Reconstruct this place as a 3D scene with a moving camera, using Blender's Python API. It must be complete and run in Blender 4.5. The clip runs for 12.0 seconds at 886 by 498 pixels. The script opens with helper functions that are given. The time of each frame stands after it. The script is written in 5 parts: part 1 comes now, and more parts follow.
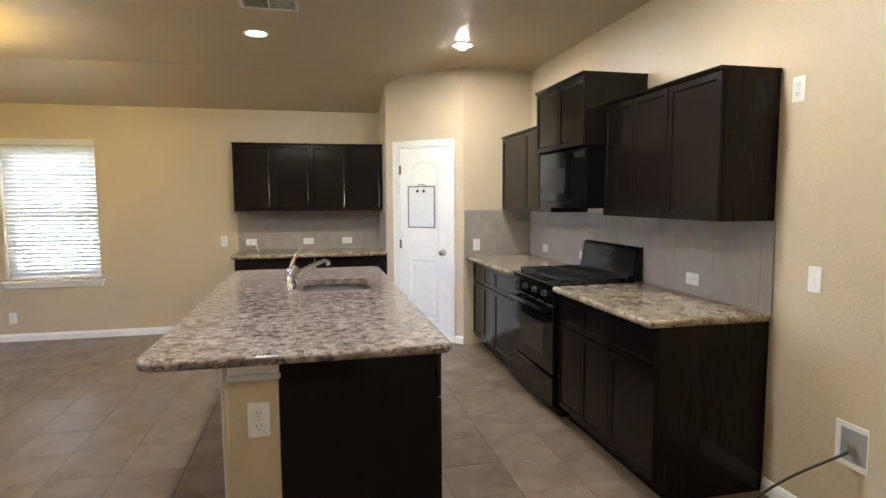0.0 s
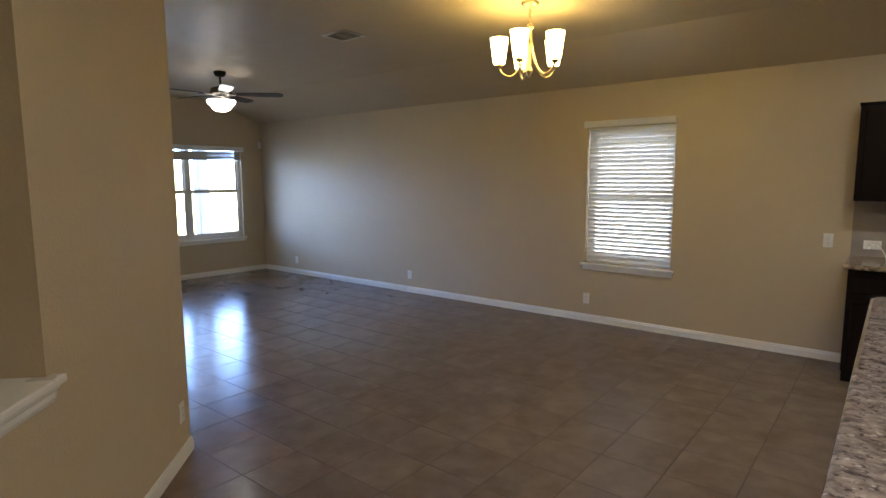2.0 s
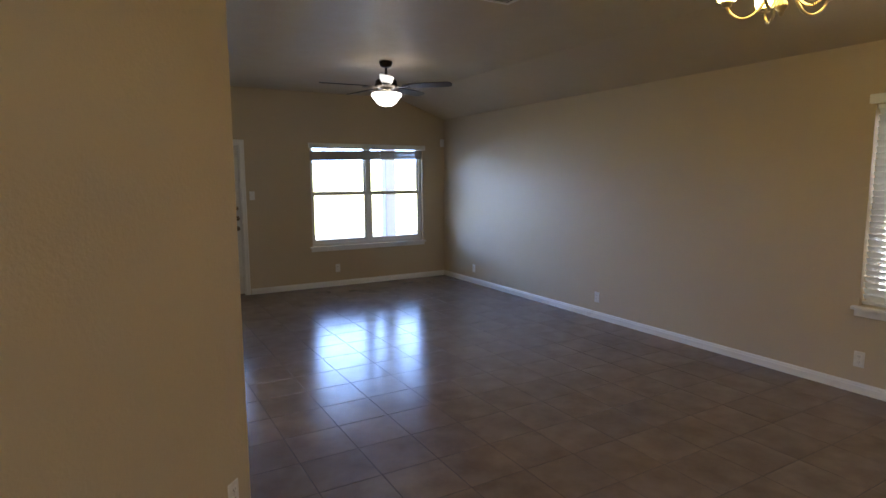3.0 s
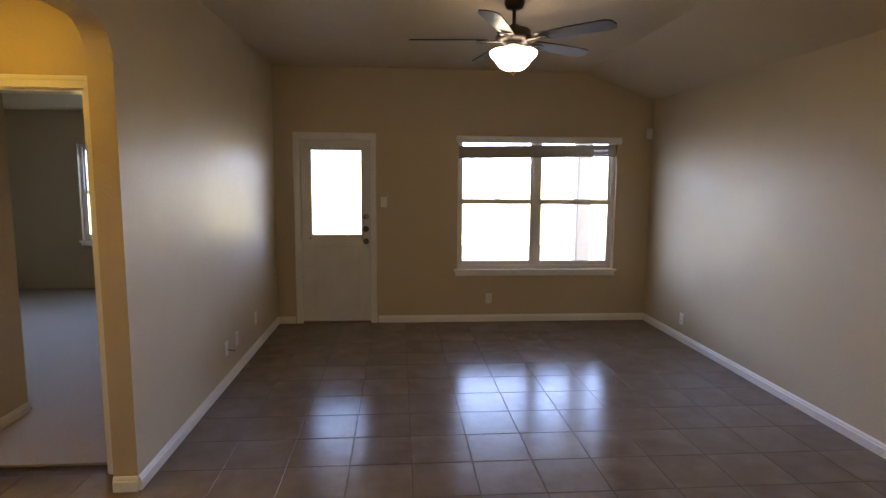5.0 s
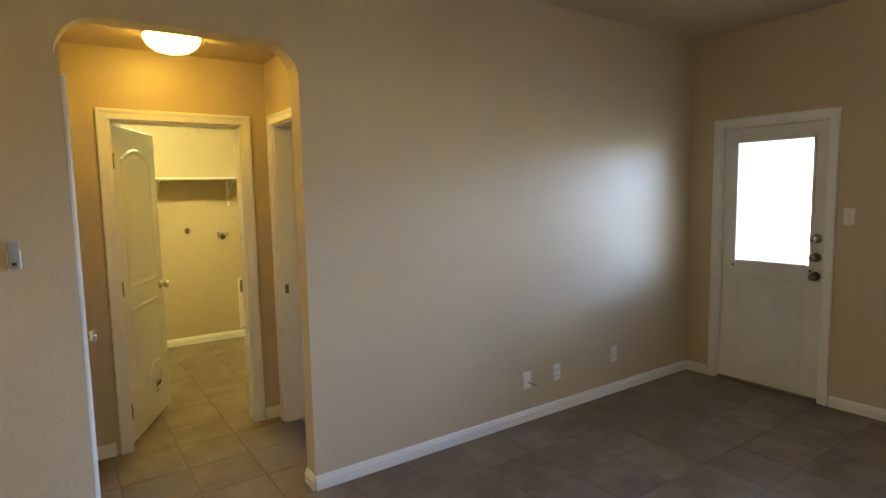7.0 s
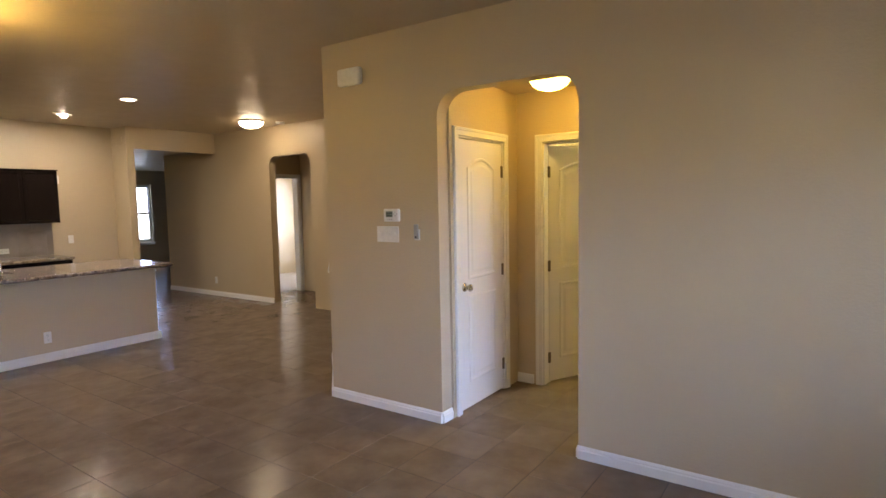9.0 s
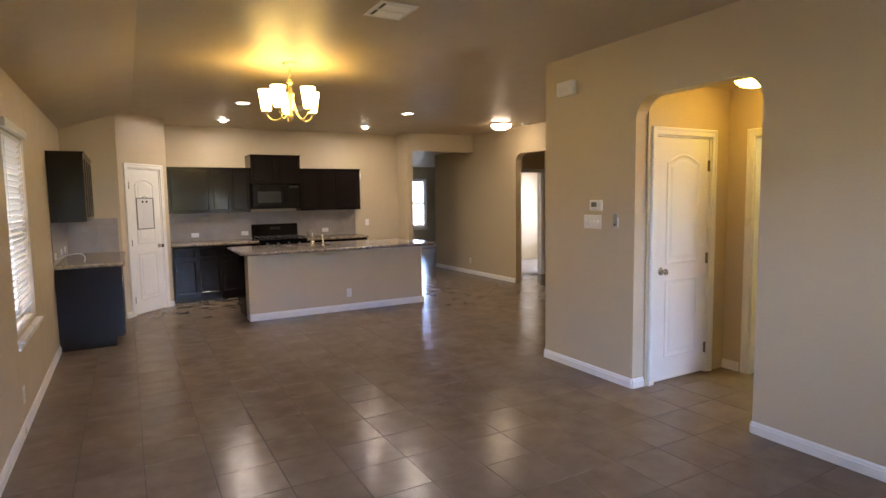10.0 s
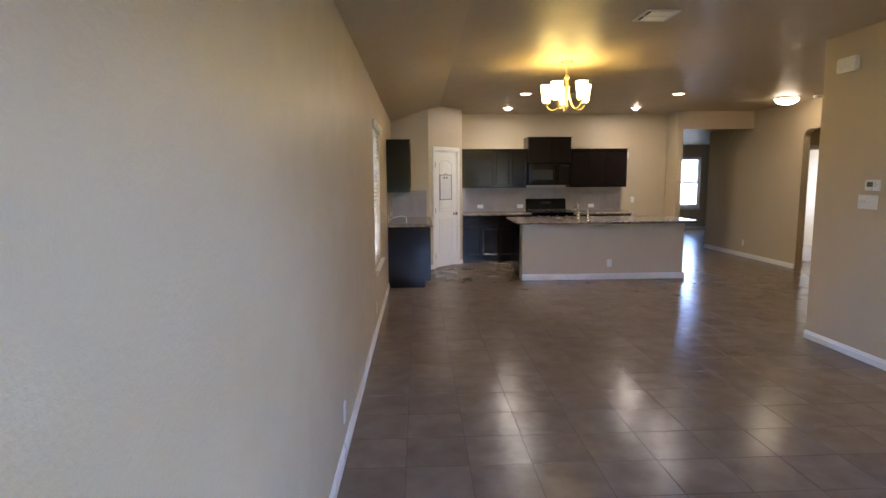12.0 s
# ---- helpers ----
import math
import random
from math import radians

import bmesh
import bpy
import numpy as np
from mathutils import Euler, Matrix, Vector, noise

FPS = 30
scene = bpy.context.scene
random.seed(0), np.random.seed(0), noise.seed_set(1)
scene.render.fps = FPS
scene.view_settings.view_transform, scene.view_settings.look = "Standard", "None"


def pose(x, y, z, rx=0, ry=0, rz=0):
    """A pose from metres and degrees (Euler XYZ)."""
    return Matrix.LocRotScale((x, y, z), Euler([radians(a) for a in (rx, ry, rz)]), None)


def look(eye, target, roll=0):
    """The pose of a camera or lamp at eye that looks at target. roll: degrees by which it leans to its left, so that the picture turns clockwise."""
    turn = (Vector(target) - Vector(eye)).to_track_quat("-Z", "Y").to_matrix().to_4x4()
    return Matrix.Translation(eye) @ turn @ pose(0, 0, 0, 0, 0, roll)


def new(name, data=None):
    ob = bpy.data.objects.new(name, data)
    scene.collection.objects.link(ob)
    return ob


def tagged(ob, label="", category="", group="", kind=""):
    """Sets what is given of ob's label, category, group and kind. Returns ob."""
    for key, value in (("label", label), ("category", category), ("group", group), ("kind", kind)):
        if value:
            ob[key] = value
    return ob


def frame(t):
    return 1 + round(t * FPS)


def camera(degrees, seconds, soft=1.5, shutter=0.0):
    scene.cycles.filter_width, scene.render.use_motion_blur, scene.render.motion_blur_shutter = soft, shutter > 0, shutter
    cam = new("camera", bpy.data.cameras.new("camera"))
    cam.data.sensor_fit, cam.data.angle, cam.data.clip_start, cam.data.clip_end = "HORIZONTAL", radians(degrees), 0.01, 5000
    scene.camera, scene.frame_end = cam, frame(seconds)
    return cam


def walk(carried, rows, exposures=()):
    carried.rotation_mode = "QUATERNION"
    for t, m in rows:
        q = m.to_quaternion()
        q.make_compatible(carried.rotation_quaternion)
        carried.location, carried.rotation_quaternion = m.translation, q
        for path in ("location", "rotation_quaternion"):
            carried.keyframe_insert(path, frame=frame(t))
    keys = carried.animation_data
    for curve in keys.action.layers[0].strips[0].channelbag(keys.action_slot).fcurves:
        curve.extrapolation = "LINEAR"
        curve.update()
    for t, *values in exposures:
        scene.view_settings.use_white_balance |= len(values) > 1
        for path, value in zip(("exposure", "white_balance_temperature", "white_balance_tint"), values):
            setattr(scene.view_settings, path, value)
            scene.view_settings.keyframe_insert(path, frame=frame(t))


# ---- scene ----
cam = camera(76.3, 12.0)
PATH = [
    (0, (0.21, 0.188, 1.486), (0.65, 2.131, 1.308), -0.3),
    (0.5, (0.213, 0.239, 1.465), (0.059, 2.225, 1.286), -0.0),
    (1, (0.112, 0.403, 1.466), (-0.525, 2.288, 1.264), 0.1),
    (1.5, (-0.118, 0.761, 1.502), (-1.059, 2.511, 1.276), 0.0),
    (2, (-0.362, 1.265, 1.538), (-1.608, 2.81, 1.292), -0.2),
    (2.5, (-0.635, 1.806, 1.534), (-2.178, 3.055, 1.289), -0.2),
    (3, (-1.01, 2.332, 1.568), (-2.728, 3.325, 1.319), -0.3),
    (3.5, (-1.388, 2.807, 1.609), (-3.211, 3.589, 1.358), -0.5),
    (5.3, (-2.952, 4.318, 1.576), (-4.935, 4.31, 1.323), -0.1),
    (5.5, (-3.127, 4.472, 1.562), (-5.105, 4.329, 1.303), -0.7),
    (6, (-3.569, 4.838, 1.532), (-5.438, 4.166, 1.302), -0.7),
    (6.5, (-4.036, 5.098, 1.556), (-5.647, 3.935, 1.328), -0.5),
    (7, (-4.471, 5.506, 1.56), (-5.599, 3.866, 1.361), -1.1),
    (7.5, (-4.847, 5.677, 1.539), (-5.444, 3.778, 1.351), -0.4),
    (7.7, (-5.035, 5.753, 1.556), (-5.378, 3.792, 1.372), -0.1),
    (9.3, (-7.056, 5.972, 1.567), (-5.709, 4.503, 1.397), -1.3),
    (9.5, (-7.219, 6.03, 1.589), (-5.757, 4.677, 1.414), -1.3),
    (10, (-7.642, 6.232, 1.555), (-5.904, 5.26, 1.374), -0.9),
    (10.5, (-8.042, 6.396, 1.559), (-6.139, 5.811, 1.363), -0.7),
    (11, (-8.367, 6.45, 1.557), (-6.393, 6.226, 1.327), -0.6),
    (11.5, (-8.468, 6.571, 1.562), (-6.485, 6.487, 1.32), -0.2),
    (12, (-8.588, 6.49, 1.547), (-6.605, 6.402, 1.3), -0.4),
]
EXPO = [(0.0, 1.08, 5700, 9), (0.5, 0.91, 5700, 9), (1.0, 0.54, 5900, 9), (1.5, 0.23, 6000, 9), (2.0, -0.02, 6100, 10), (2.5, -0.28, 6200, 11), (3.0, -0.3, 6200, 13), (3.5, -0.46, 6200, 15), (5.5, -0.06, 8300, 20), (6.5, 0.35, 8200, 16), (7.0, 0.38, 7200, 9), (7.5, 0.38, 7100, 11), (9.5, 0.43, 7100, 19), (10.5, 0.41, 6600, 17), (12.0, 0.25, 6400, 16)]
walk(cam, [(t, look(eye, target, roll)) for t, eye, target, roll in PATH], EXPO)

# ---- world and sun ----
world = bpy.data.worlds.new("sky")
world.use_nodes = True
scene.world = world
wn = world.node_tree.nodes
sky = wn.new("ShaderNodeTexSky")
sky.sky_type = 'NISHITA'
sky.sun_disc = False
sky.sun_elevation = radians(58)
sky.sun_rotation = radians(100)
wn["Background"].inputs["Strength"].default_value = 0.12
world.node_tree.links.new(sky.outputs[0], wn["Background"].inputs["Color"])
sun_data = bpy.data.lights.new("sun", 'SUN')
sun_data.energy = 3.0
sun_data.angle = radians(0.5)
sun_data.color = (1.0, 0.95, 0.86)
sun = new("sun", sun_data)
sun.matrix_world = look((30, -6, 48), (0, 0, 0))

# unseen area lamp added inside window_5, brightens the side room in place of daylight
side_lamp = bpy.data.lights.new("side_window_fill", 'AREA')
side_lamp.shape, side_lamp.size, side_lamp.size_y, side_lamp.energy = 'RECTANGLE', 1.1, 1.3, 48.0
side_lamp.color = (0.86, 0.93, 1.0)
new("side_window_fill", side_lamp).matrix_world = look((2.33, -2.97, 1.40), (2.33, 0.0, 1.0))
LAMP_WARM = (1.0, 0.71, 0.21)
LAMP_SOFT = (1.0, 0.84, 0.58)
LAMP_KITCHEN = (1.0, 0.92, 0.78)
YARD, SKYBLUE = (0.95, 0.96, 1.0), (0.38, 0.58, 1.0)
P_CHAND, P_BULB, P_CAN, P_FAN, P_HALL, P_VEST, P_YARD, P_SKY = 22.0, 90.0, 30.0, 17.0, 28.0, 25.0, 4.0, 61.0
W_BULB, W_CAN = 14.0, 15.0


# ---- materials ----
def mat_new(name):
    m = bpy.data.materials.new(name)
    m.use_nodes = True
    return m, m.node_tree.nodes, m.node_tree.links, m.node_tree.nodes["Principled BSDF"]


def coords(ns, ln, scale=(1, 1, 1), world_space=True):
    """Texture coordinates in metres."""
    if world_space:
        src = ns.new("ShaderNodeNewGeometry").outputs["Position"]
    else:
        src = ns.new("ShaderNodeTexCoord").outputs["Object"]
    mp = ns.new("ShaderNodeMapping")
    mp.inputs["Scale"].default_value = scale
    ln.new(src, mp.inputs["Vector"])
    return mp.outputs[0]


def noise_node(ns, ln, vec, scale, detail=4.0, rough=0.55):
    n = ns.new("ShaderNodeTexNoise")
    n.inputs["Scale"].default_value = scale
    n.inputs["Detail"].default_value = detail
    n.inputs["Roughness"].default_value = rough
    ln.new(vec, n.inputs["Vector"])
    return n.outputs["Fac"]


def ramp(ns, ln, fac, stops):
    r = ns.new("ShaderNodeValToRGB")
    el = r.color_ramp.elements
    while len(el) < len(stops):
        el.new(0.5)
    for e, (p, c) in zip(el, stops):
        e.position, e.color = p, (*c, 1)
    ln.new(fac, r.inputs[0])
    return r.outputs[0]


def mix(ns, ln, a, b, fac, kind='MIX'):
    n = ns.new("ShaderNodeMix")
    n.data_type, n.blend_type = 'RGBA', kind
    for sock, v in ((n.inputs[0], fac), (n.inputs[6], a), (n.inputs[7], b)):
        if isinstance(v, (int, float)):
            sock.default_value = v
        elif isinstance(v, tuple):
            sock.default_value = (*v, 1)
        else:
            ln.new(v, sock)
    return n.outputs[2]


def bump(ns, ln, p, height, strength, dist):
    b = ns.new("ShaderNodeBump")
    b.inputs["Strength"].default_value = strength
    b.inputs["Distance"].default_value = dist
    ln.new(height, b.inputs["Height"])
    ln.new(b.outputs[0], p.inputs["Normal"])


def painted(name, base, dark, rough, grain, dist, blotch=0.7):
    """Paint with roller grain and large soft unevenness."""
    m, ns, ln, p = mat_new(name)
    v = coords(ns, ln)
    ln.new(ramp(ns, ln, noise_node(ns, ln, v, blotch, 5), [(0.3, dark), (0.7, base)]), p.inputs["Base Color"])
    rr = ramp(ns, ln, noise_node(ns, ln, v, 5, 3), [(0.3, (rough - 0.05,) * 3), (0.7, (rough + 0.06,) * 3)])
    ln.new(rr, p.inputs["Roughness"])
    bump(ns, ln, p, noise_node(ns, ln, v, grain, 3, 0.6), 0.5, dist)
    return m


def simple(name, col, rough=0.5, metal=0.0, vary=0.12, scale=30.0, bumpd=0.0):
    m, ns, ln, p = mat_new(name)
    v = coords(ns, ln, world_space=False)
    f = noise_node(ns, ln, v, scale, 4)
    d = tuple(c * (1 - vary) for c in col)
    ln.new(ramp(ns, ln, f, [(0.3, d), (0.7, col)]), p.inputs["Base Color"])
    ln.new(ramp(ns, ln, noise_node(ns, ln, v, scale * 0.3, 3), [(0.3, (rough * 0.85,) * 3), (0.7, (min(1, rough * 1.15),) * 3)]), p.inputs["Roughness"])
    p.inputs["Metallic"].default_value = metal
    if bumpd:
        bump(ns, ln, p, f, 0.4, bumpd)
    return m


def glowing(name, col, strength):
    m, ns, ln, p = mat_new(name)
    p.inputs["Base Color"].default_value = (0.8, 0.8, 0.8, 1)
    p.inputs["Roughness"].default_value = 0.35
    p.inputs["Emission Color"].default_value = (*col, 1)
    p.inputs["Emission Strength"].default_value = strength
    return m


M_WALL = painted("wall_paint", (0.54, 0.442, 0.298), (0.505, 0.41, 0.274), 0.42, 62, 0.0042)
M_CEIL = painted("ceiling_paint", (0.53, 0.432, 0.292), (0.495, 0.402, 0.27), 0.47, 42, 0.006, 0.5)
M_TRIM = painted("trim_paint", (0.80, 0.79, 0.76), (0.74, 0.73, 0.70), 0.32, 60, 0.0004)
M_DOOR = painted("door_paint", (0.80, 0.79, 0.77), (0.75, 0.745, 0.73), 0.34, 40, 0.0003, 2.0)
M_BACKDOOR = painted("back_door_paint", (0.72, 0.71, 0.67), (0.62, 0.61, 0.57), 0.38, 40, 0.0003, 3.0)
M_PLASTIC = simple("white_plastic", (0.82, 0.81, 0.78), 0.35)


def slat_mat():
    m, ns, ln, p = mat_new("blind_slat_vinyl")
    p.inputs["Base Color"].default_value = (0.80, 0.80, 0.78, 1)
    p.inputs["Roughness"].default_value = 0.45
    tr = ns.new("ShaderNodeBsdfTranslucent")
    tr.inputs["Color"].default_value = (0.85, 0.84, 0.80, 1)
    mx = ns.new("ShaderNodeMixShader")
    mx.inputs[0].default_value = 0.15
    ln.new(p.outputs[0], mx.inputs[1]), ln.new(tr.outputs[0], mx.inputs[2])
    ln.new(mx.outputs[0], ns["Material Output"].inputs["Surface"])
    return m


M_BLIND = slat_mat()
M_STACK = simple("stacked_slat_vinyl", (0.50, 0.47, 0.41), 0.5, 0.0, 0.1, 14)
M_SLOT = simple("dark_slot", (0.03, 0.03, 0.03), 0.6)
M_GREY = simple("grey_plastic", (0.35, 0.35, 0.34), 0.45)
M_LCD = simple("display_grey", (0.030, 0.034, 0.030), 0.2)
M_NICKEL = simple("brushed_nickel", (0.55, 0.52, 0.47), 0.28, 1.0)
M_HINGE = simple("bronze_hinge", (0.20, 0.16, 0.12), 0.4, 0.9)
M_CHROME = simple("chrome", (0.80, 0.80, 0.80), 0.08, 1.0, 0.03)
M_STEEL = simple("stainless_steel", (0.26, 0.255, 0.25), 0.30, 1.0, 0.04, 12)
M_BLACK = simple("black_enamel", (0.006, 0.006, 0.0065), 0.09, 0.0, 0.2)
M_BLACK.node_tree.nodes["Principled BSDF"].inputs["Specular IOR Level"].default_value = 0.3
M_IRON = simple("cast_iron", (0.02, 0.02, 0.02), 0.55, 0.0, 0.2, 80, 0.0006)
M_BRONZE = simple("dark_bronze", (0.05, 0.04, 0.032), 0.35, 0.7)
M_BLADE = simple("fan_blade_wood", (0.045, 0.030, 0.022), 0.35, 0.0, 0.3, 20)
M_BRASS = simple("aged_brass", (0.62, 0.50, 0.30), 0.3, 0.9)
M_CORD = simple("black_cord", (0.05, 0.05, 0.05), 0.6)
M_BOARD = simple("board_white", (0.72, 0.72, 0.74), 0.12, 0.0, 0.05)
M_GREYTRIM = simple("grey_frame", (0.22, 0.22, 0.23), 0.4)


def wood_mat():
    m, ns, ln, p = mat_new("espresso_wood")
    v = coords(ns, ln, (1, 1, 0.08), True)
    g = noise_node(ns, ln, v, 55, 6, 0.65)
    c = ramp(ns, ln, g, [(0.25, (0.0070, 0.0050, 0.0048)), (0.6, (0.0094, 0.0067, 0.0062)), (0.85, (0.0124, 0.0087, 0.0080))])
    ln.new(c, p.inputs["Base Color"])
    ln.new(ramp(ns, ln, noise_node(ns, ln, coords(ns, ln), 6, 3), [(0.3, (0.12,) * 3), (0.7, (0.20,) * 3)]), p.inputs["Roughness"])
    p.inputs["Specular IOR Level"].default_value = 0.19
    bump(ns, ln, p, g, 0.08, 0.0004)
    return m


def granite_mat(name, stops, dark, light, stretch):
    """Polished speckled stone: clouded ground, dark flecks, pale chips and slow drifts."""
    m, ns, ln, p = mat_new(name)
    v = coords(ns, ln, stretch)
    c = ramp(ns, ln, noise_node(ns, ln, v, 17, 6, 0.66), stops)
    fl = noise_node(ns, ln, v, 44, 3, 0.6)
    c = mix(ns, ln, c, dark, ramp(ns, ln, fl, [(0.38, (0.85, 0.85, 0.85)), (0.44, (0, 0, 0))]))
    chip = noise_node(ns, ln, coords(ns, ln, (1.0, 1.15, 1.1)), 40, 3, 0.55)
    c = mix(ns, ln, c, light, ramp(ns, ln, chip, [(0.60, (0, 0, 0)), (0.68, (0.7, 0.7, 0.7))]))
    drift = ramp(ns, ln, noise_node(ns, ln, coords(ns, ln), 3.5, 3), [(0.35, (0.80, 0.72, 0.66)), (0.65, (1.05, 1.02, 0.98))])
    c = mix(ns, ln, c, drift, 0.8, 'MULTIPLY')
    ln.new(c, p.inputs["Base Color"])
    ln.new(ramp(ns, ln, noise_node(ns, ln, v, 9, 3), [(0.3, (0.13,) * 3), (0.7, (0.19,) * 3)]), p.inputs["Roughness"])
    bump(ns, ln, p, fl, 0.05, 0.0004)
    return m


def tile_mat(name, a, c3, rough, var, spec):
    """Stone-look ceramic, each piece a little different."""
    m, ns, ln, p = mat_new(name)
    rnd = ns.new("ShaderNodeObjectInfo").outputs["Random"]
    isl = ns.new("ShaderNodeNewGeometry").outputs["Random Per Island"]
    add = ns.new("ShaderNodeMath")
    add.operation = 'ADD'
    ln.new(rnd, add.inputs[0]), ln.new(isl, add.inputs[1])
    frac = ns.new("ShaderNodeMath")
    frac.operation = 'FRACT'
    ln.new(add.outputs[0], frac.inputs[0])
    sc = ns.new("ShaderNodeMath")
    sc.operation = 'MULTIPLY'
    sc.inputs[1].default_value = 11.0
    ln.new(frac.outputs[0], sc.inputs[0])
    n = ns.new("ShaderNodeTexNoise")
    n.noise_dimensions = '4D'
    n.inputs["Scale"].default_value = 5.0
    n.inputs["Detail"].default_value = 5.0
    n.inputs["Roughness"].default_value = 0.58
    vec = coords(ns, ln)
    vec.node.inputs["Location"].default_value = (3.31, 7.77, 0.43)
    vec.node.inputs["Rotation"].default_value = (0.5, 0.35, 0.2)
    ln.new(vec, n.inputs["Vector"]), ln.new(sc.outputs[0], n.inputs["W"])
    f1 = n.outputs["Fac"]
    c = mix(ns, ln, a, c3, ramp(ns, ln, f1, [(0.05, (0, 0, 0)), (0.95, (1, 1, 1))]))
    tone = mix(ns, ln, (1 - var,) * 3, (1 + var,) * 3, frac.outputs[0])
    c = mix(ns, ln, c, tone, 1.0, 'MULTIPLY')
    ln.new(c, p.inputs["Base Color"])
    ro = mix(ns, ln, (rough - 0.04,) * 3, (rough + 0.04,) * 3, f1)
    ln.new(ro, p.inputs["Roughness"])
    p.inputs["Specular IOR Level"].default_value = spec
    return m


M_WOOD = wood_mat()
M_GRANITE = granite_mat("island_granite", [(0.30, (0.055, 0.047, 0.05)), (0.42, (0.15, 0.125, 0.122)), (0.54, (0.265, 0.228, 0.215)), (0.70, (0.41, 0.375, 0.36))], (0.05, 0.042, 0.047), (0.54, 0.51, 0.49), (1.0, 1.25, 1.1))
M_GRANITE_WALL = granite_mat("counter_granite", [(0.28, (0.10, 0.08, 0.055)), (0.42, (0.22, 0.18, 0.125)), (0.55, (0.32, 0.27, 0.195)), (0.74, (0.42, 0.37, 0.29))], (0.075, 0.06, 0.045), (0.50, 0.46, 0.38), (1.2, 0.7, 1.2))
M_TILE = tile_mat("floor_tile", (0.085, 0.062, 0.045), (0.262, 0.200, 0.149), 0.21, 0.06, 0.14)
M_GROUT = simple("grout", (0.085, 0.066, 0.052), 0.9, 0.0, 0.3, 90, 0.001)
M_SPLASH = tile_mat("splash_tile", (0.215, 0.185, 0.16), (0.40, 0.352, 0.305), 0.35, 0.025, 0.4)
M_SPLASHGROUT = simple("splash_grout", (0.33, 0.295, 0.255), 0.9)
M_CARPET = simple("carpet", (0.40, 0.34, 0.27), 0.95, 0.0, 0.35, 180, 0.006)
M_CONCRETE = simple("patio_concrete", (0.42, 0.40, 0.37), 0.85, 0.0, 0.2, 8, 0.002)
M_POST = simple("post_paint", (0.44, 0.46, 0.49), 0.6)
M_LAWN = simple("dry_grass", (0.11, 0.12, 0.05), 0.95, 0.0, 0.5, 3, 0.01)
M_SHADE = glowing("chandelier_glass", LAMP_WARM, P_CHAND)
M_BULB = glowing("bulb_glow", LAMP_WARM, 12.0)
M_CANBULB = glowing("can_bulb", LAMP_KITCHEN, P_BULB)
M_CANLENS = glowing("can_lens", LAMP_KITCHEN, P_CAN)
M_FANGLASS = glowing("fan_bowl_glass", (1.0, 0.93, 0.80), P_FAN)
M_HALLGLASS = glowing("hall_dome_glass", LAMP_SOFT, P_HALL)
M_VESTGLASS = glowing("vestibule_dome_glass", (1.0, 0.64, 0.10), P_VEST)
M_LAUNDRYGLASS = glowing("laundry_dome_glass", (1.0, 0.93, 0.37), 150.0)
# backdrop cards: daylight on lawn, yards and sky is put in as emission
M_YARDGLOW = glowing("yard_glow_card", YARD, P_YARD)
M_LAWNGLOW = glowing("lawn_glow_card", (0.96, 0.95, 0.40), 8.0)
M_NORTHGLOW = glowing("side_yard_glow_card", (1.0, 0.96, 0.92), 7.5)
M_SKYCARD = glowing("sky_glow_card", SKYBLUE, P_SKY)


def sky_fade(m):
    """A sky brightest at the horizon, deeper blue higher up."""
    ns, ln = m.node_tree.nodes, m.node_tree.links
    z = ns.new("ShaderNodeSeparateXYZ")
    ln.new(ns.new("ShaderNodeNewGeometry").outputs["Position"], z.inputs[0])
    mr = ns.new("ShaderNodeMapRange")
    mr.inputs["From Min"].default_value, mr.inputs["From Max"].default_value = 2.0, 6.2
    ln.new(z.outputs["Z"], mr.inputs["Value"])
    c = ramp(ns, ln, mr.outputs[0], [(0.0, (0.33, 0.53, 1.0)), (0.3, (0.27, 0.43, 0.84)), (0.5, (0.09, 0.17, 0.37)), (0.75, (0.02, 0.05, 0.13))])
    ln.new(c, ns["Principled BSDF"].inputs["Emission Color"])


sky_fade(M_SKYCARD)


def glass_mat():
    m, ns, ln, p = mat_new("window_glass")
    p.inputs["Base Color"].default_value = (0.97, 0.99, 0.98, 1)
    p.inputs["Roughness"].default_value = 0.0
    p.inputs["Transmission Weight"].default_value = 1.0
    p.inputs["IOR"].default_value = 1.45
    return m


M_GLASS = glass_mat()


# ---- mesh helpers ----
def part(name, bm, material, parent=None, label=""):
    me = bpy.data.meshes.new(name)
    bm.to_mesh(me)
    bm.free()
    me.materials.append(material)
    ob = new(name, me)
    if parent is not None:
        ob.parent = parent
    return tagged(ob, label)


def thing(name, m, label, category, group="", kind=""):
    ob = new(name)
    ob.empty_display_size = 0.1
    ob.matrix_world = m
    return tagged(ob, label, category, group, kind)


def box(bm, x0, x1, y0, y1, z0, z1, bev=0.0, seg=1):
    m = Matrix.Translation(((x0 + x1) / 2, (y0 + y1) / 2, (z0 + z1) / 2)) @ Matrix.Diagonal((abs(x1 - x0), abs(y1 - y0), abs(z1 - z0), 1))
    vs = bmesh.ops.create_cube(bm, size=1, matrix=m)["verts"]
    if bev:
        es = {e for v in vs for e in v.link_edges}
        bmesh.ops.bevel(bm, geom=list(es), offset=bev, segments=seg, affect='EDGES', profile=0.5)
    return bm


def boxes(*args, bev=0.0):
    bm = bmesh.new()
    for a in args:
        box(bm, *a, bev=bev)
    return bm


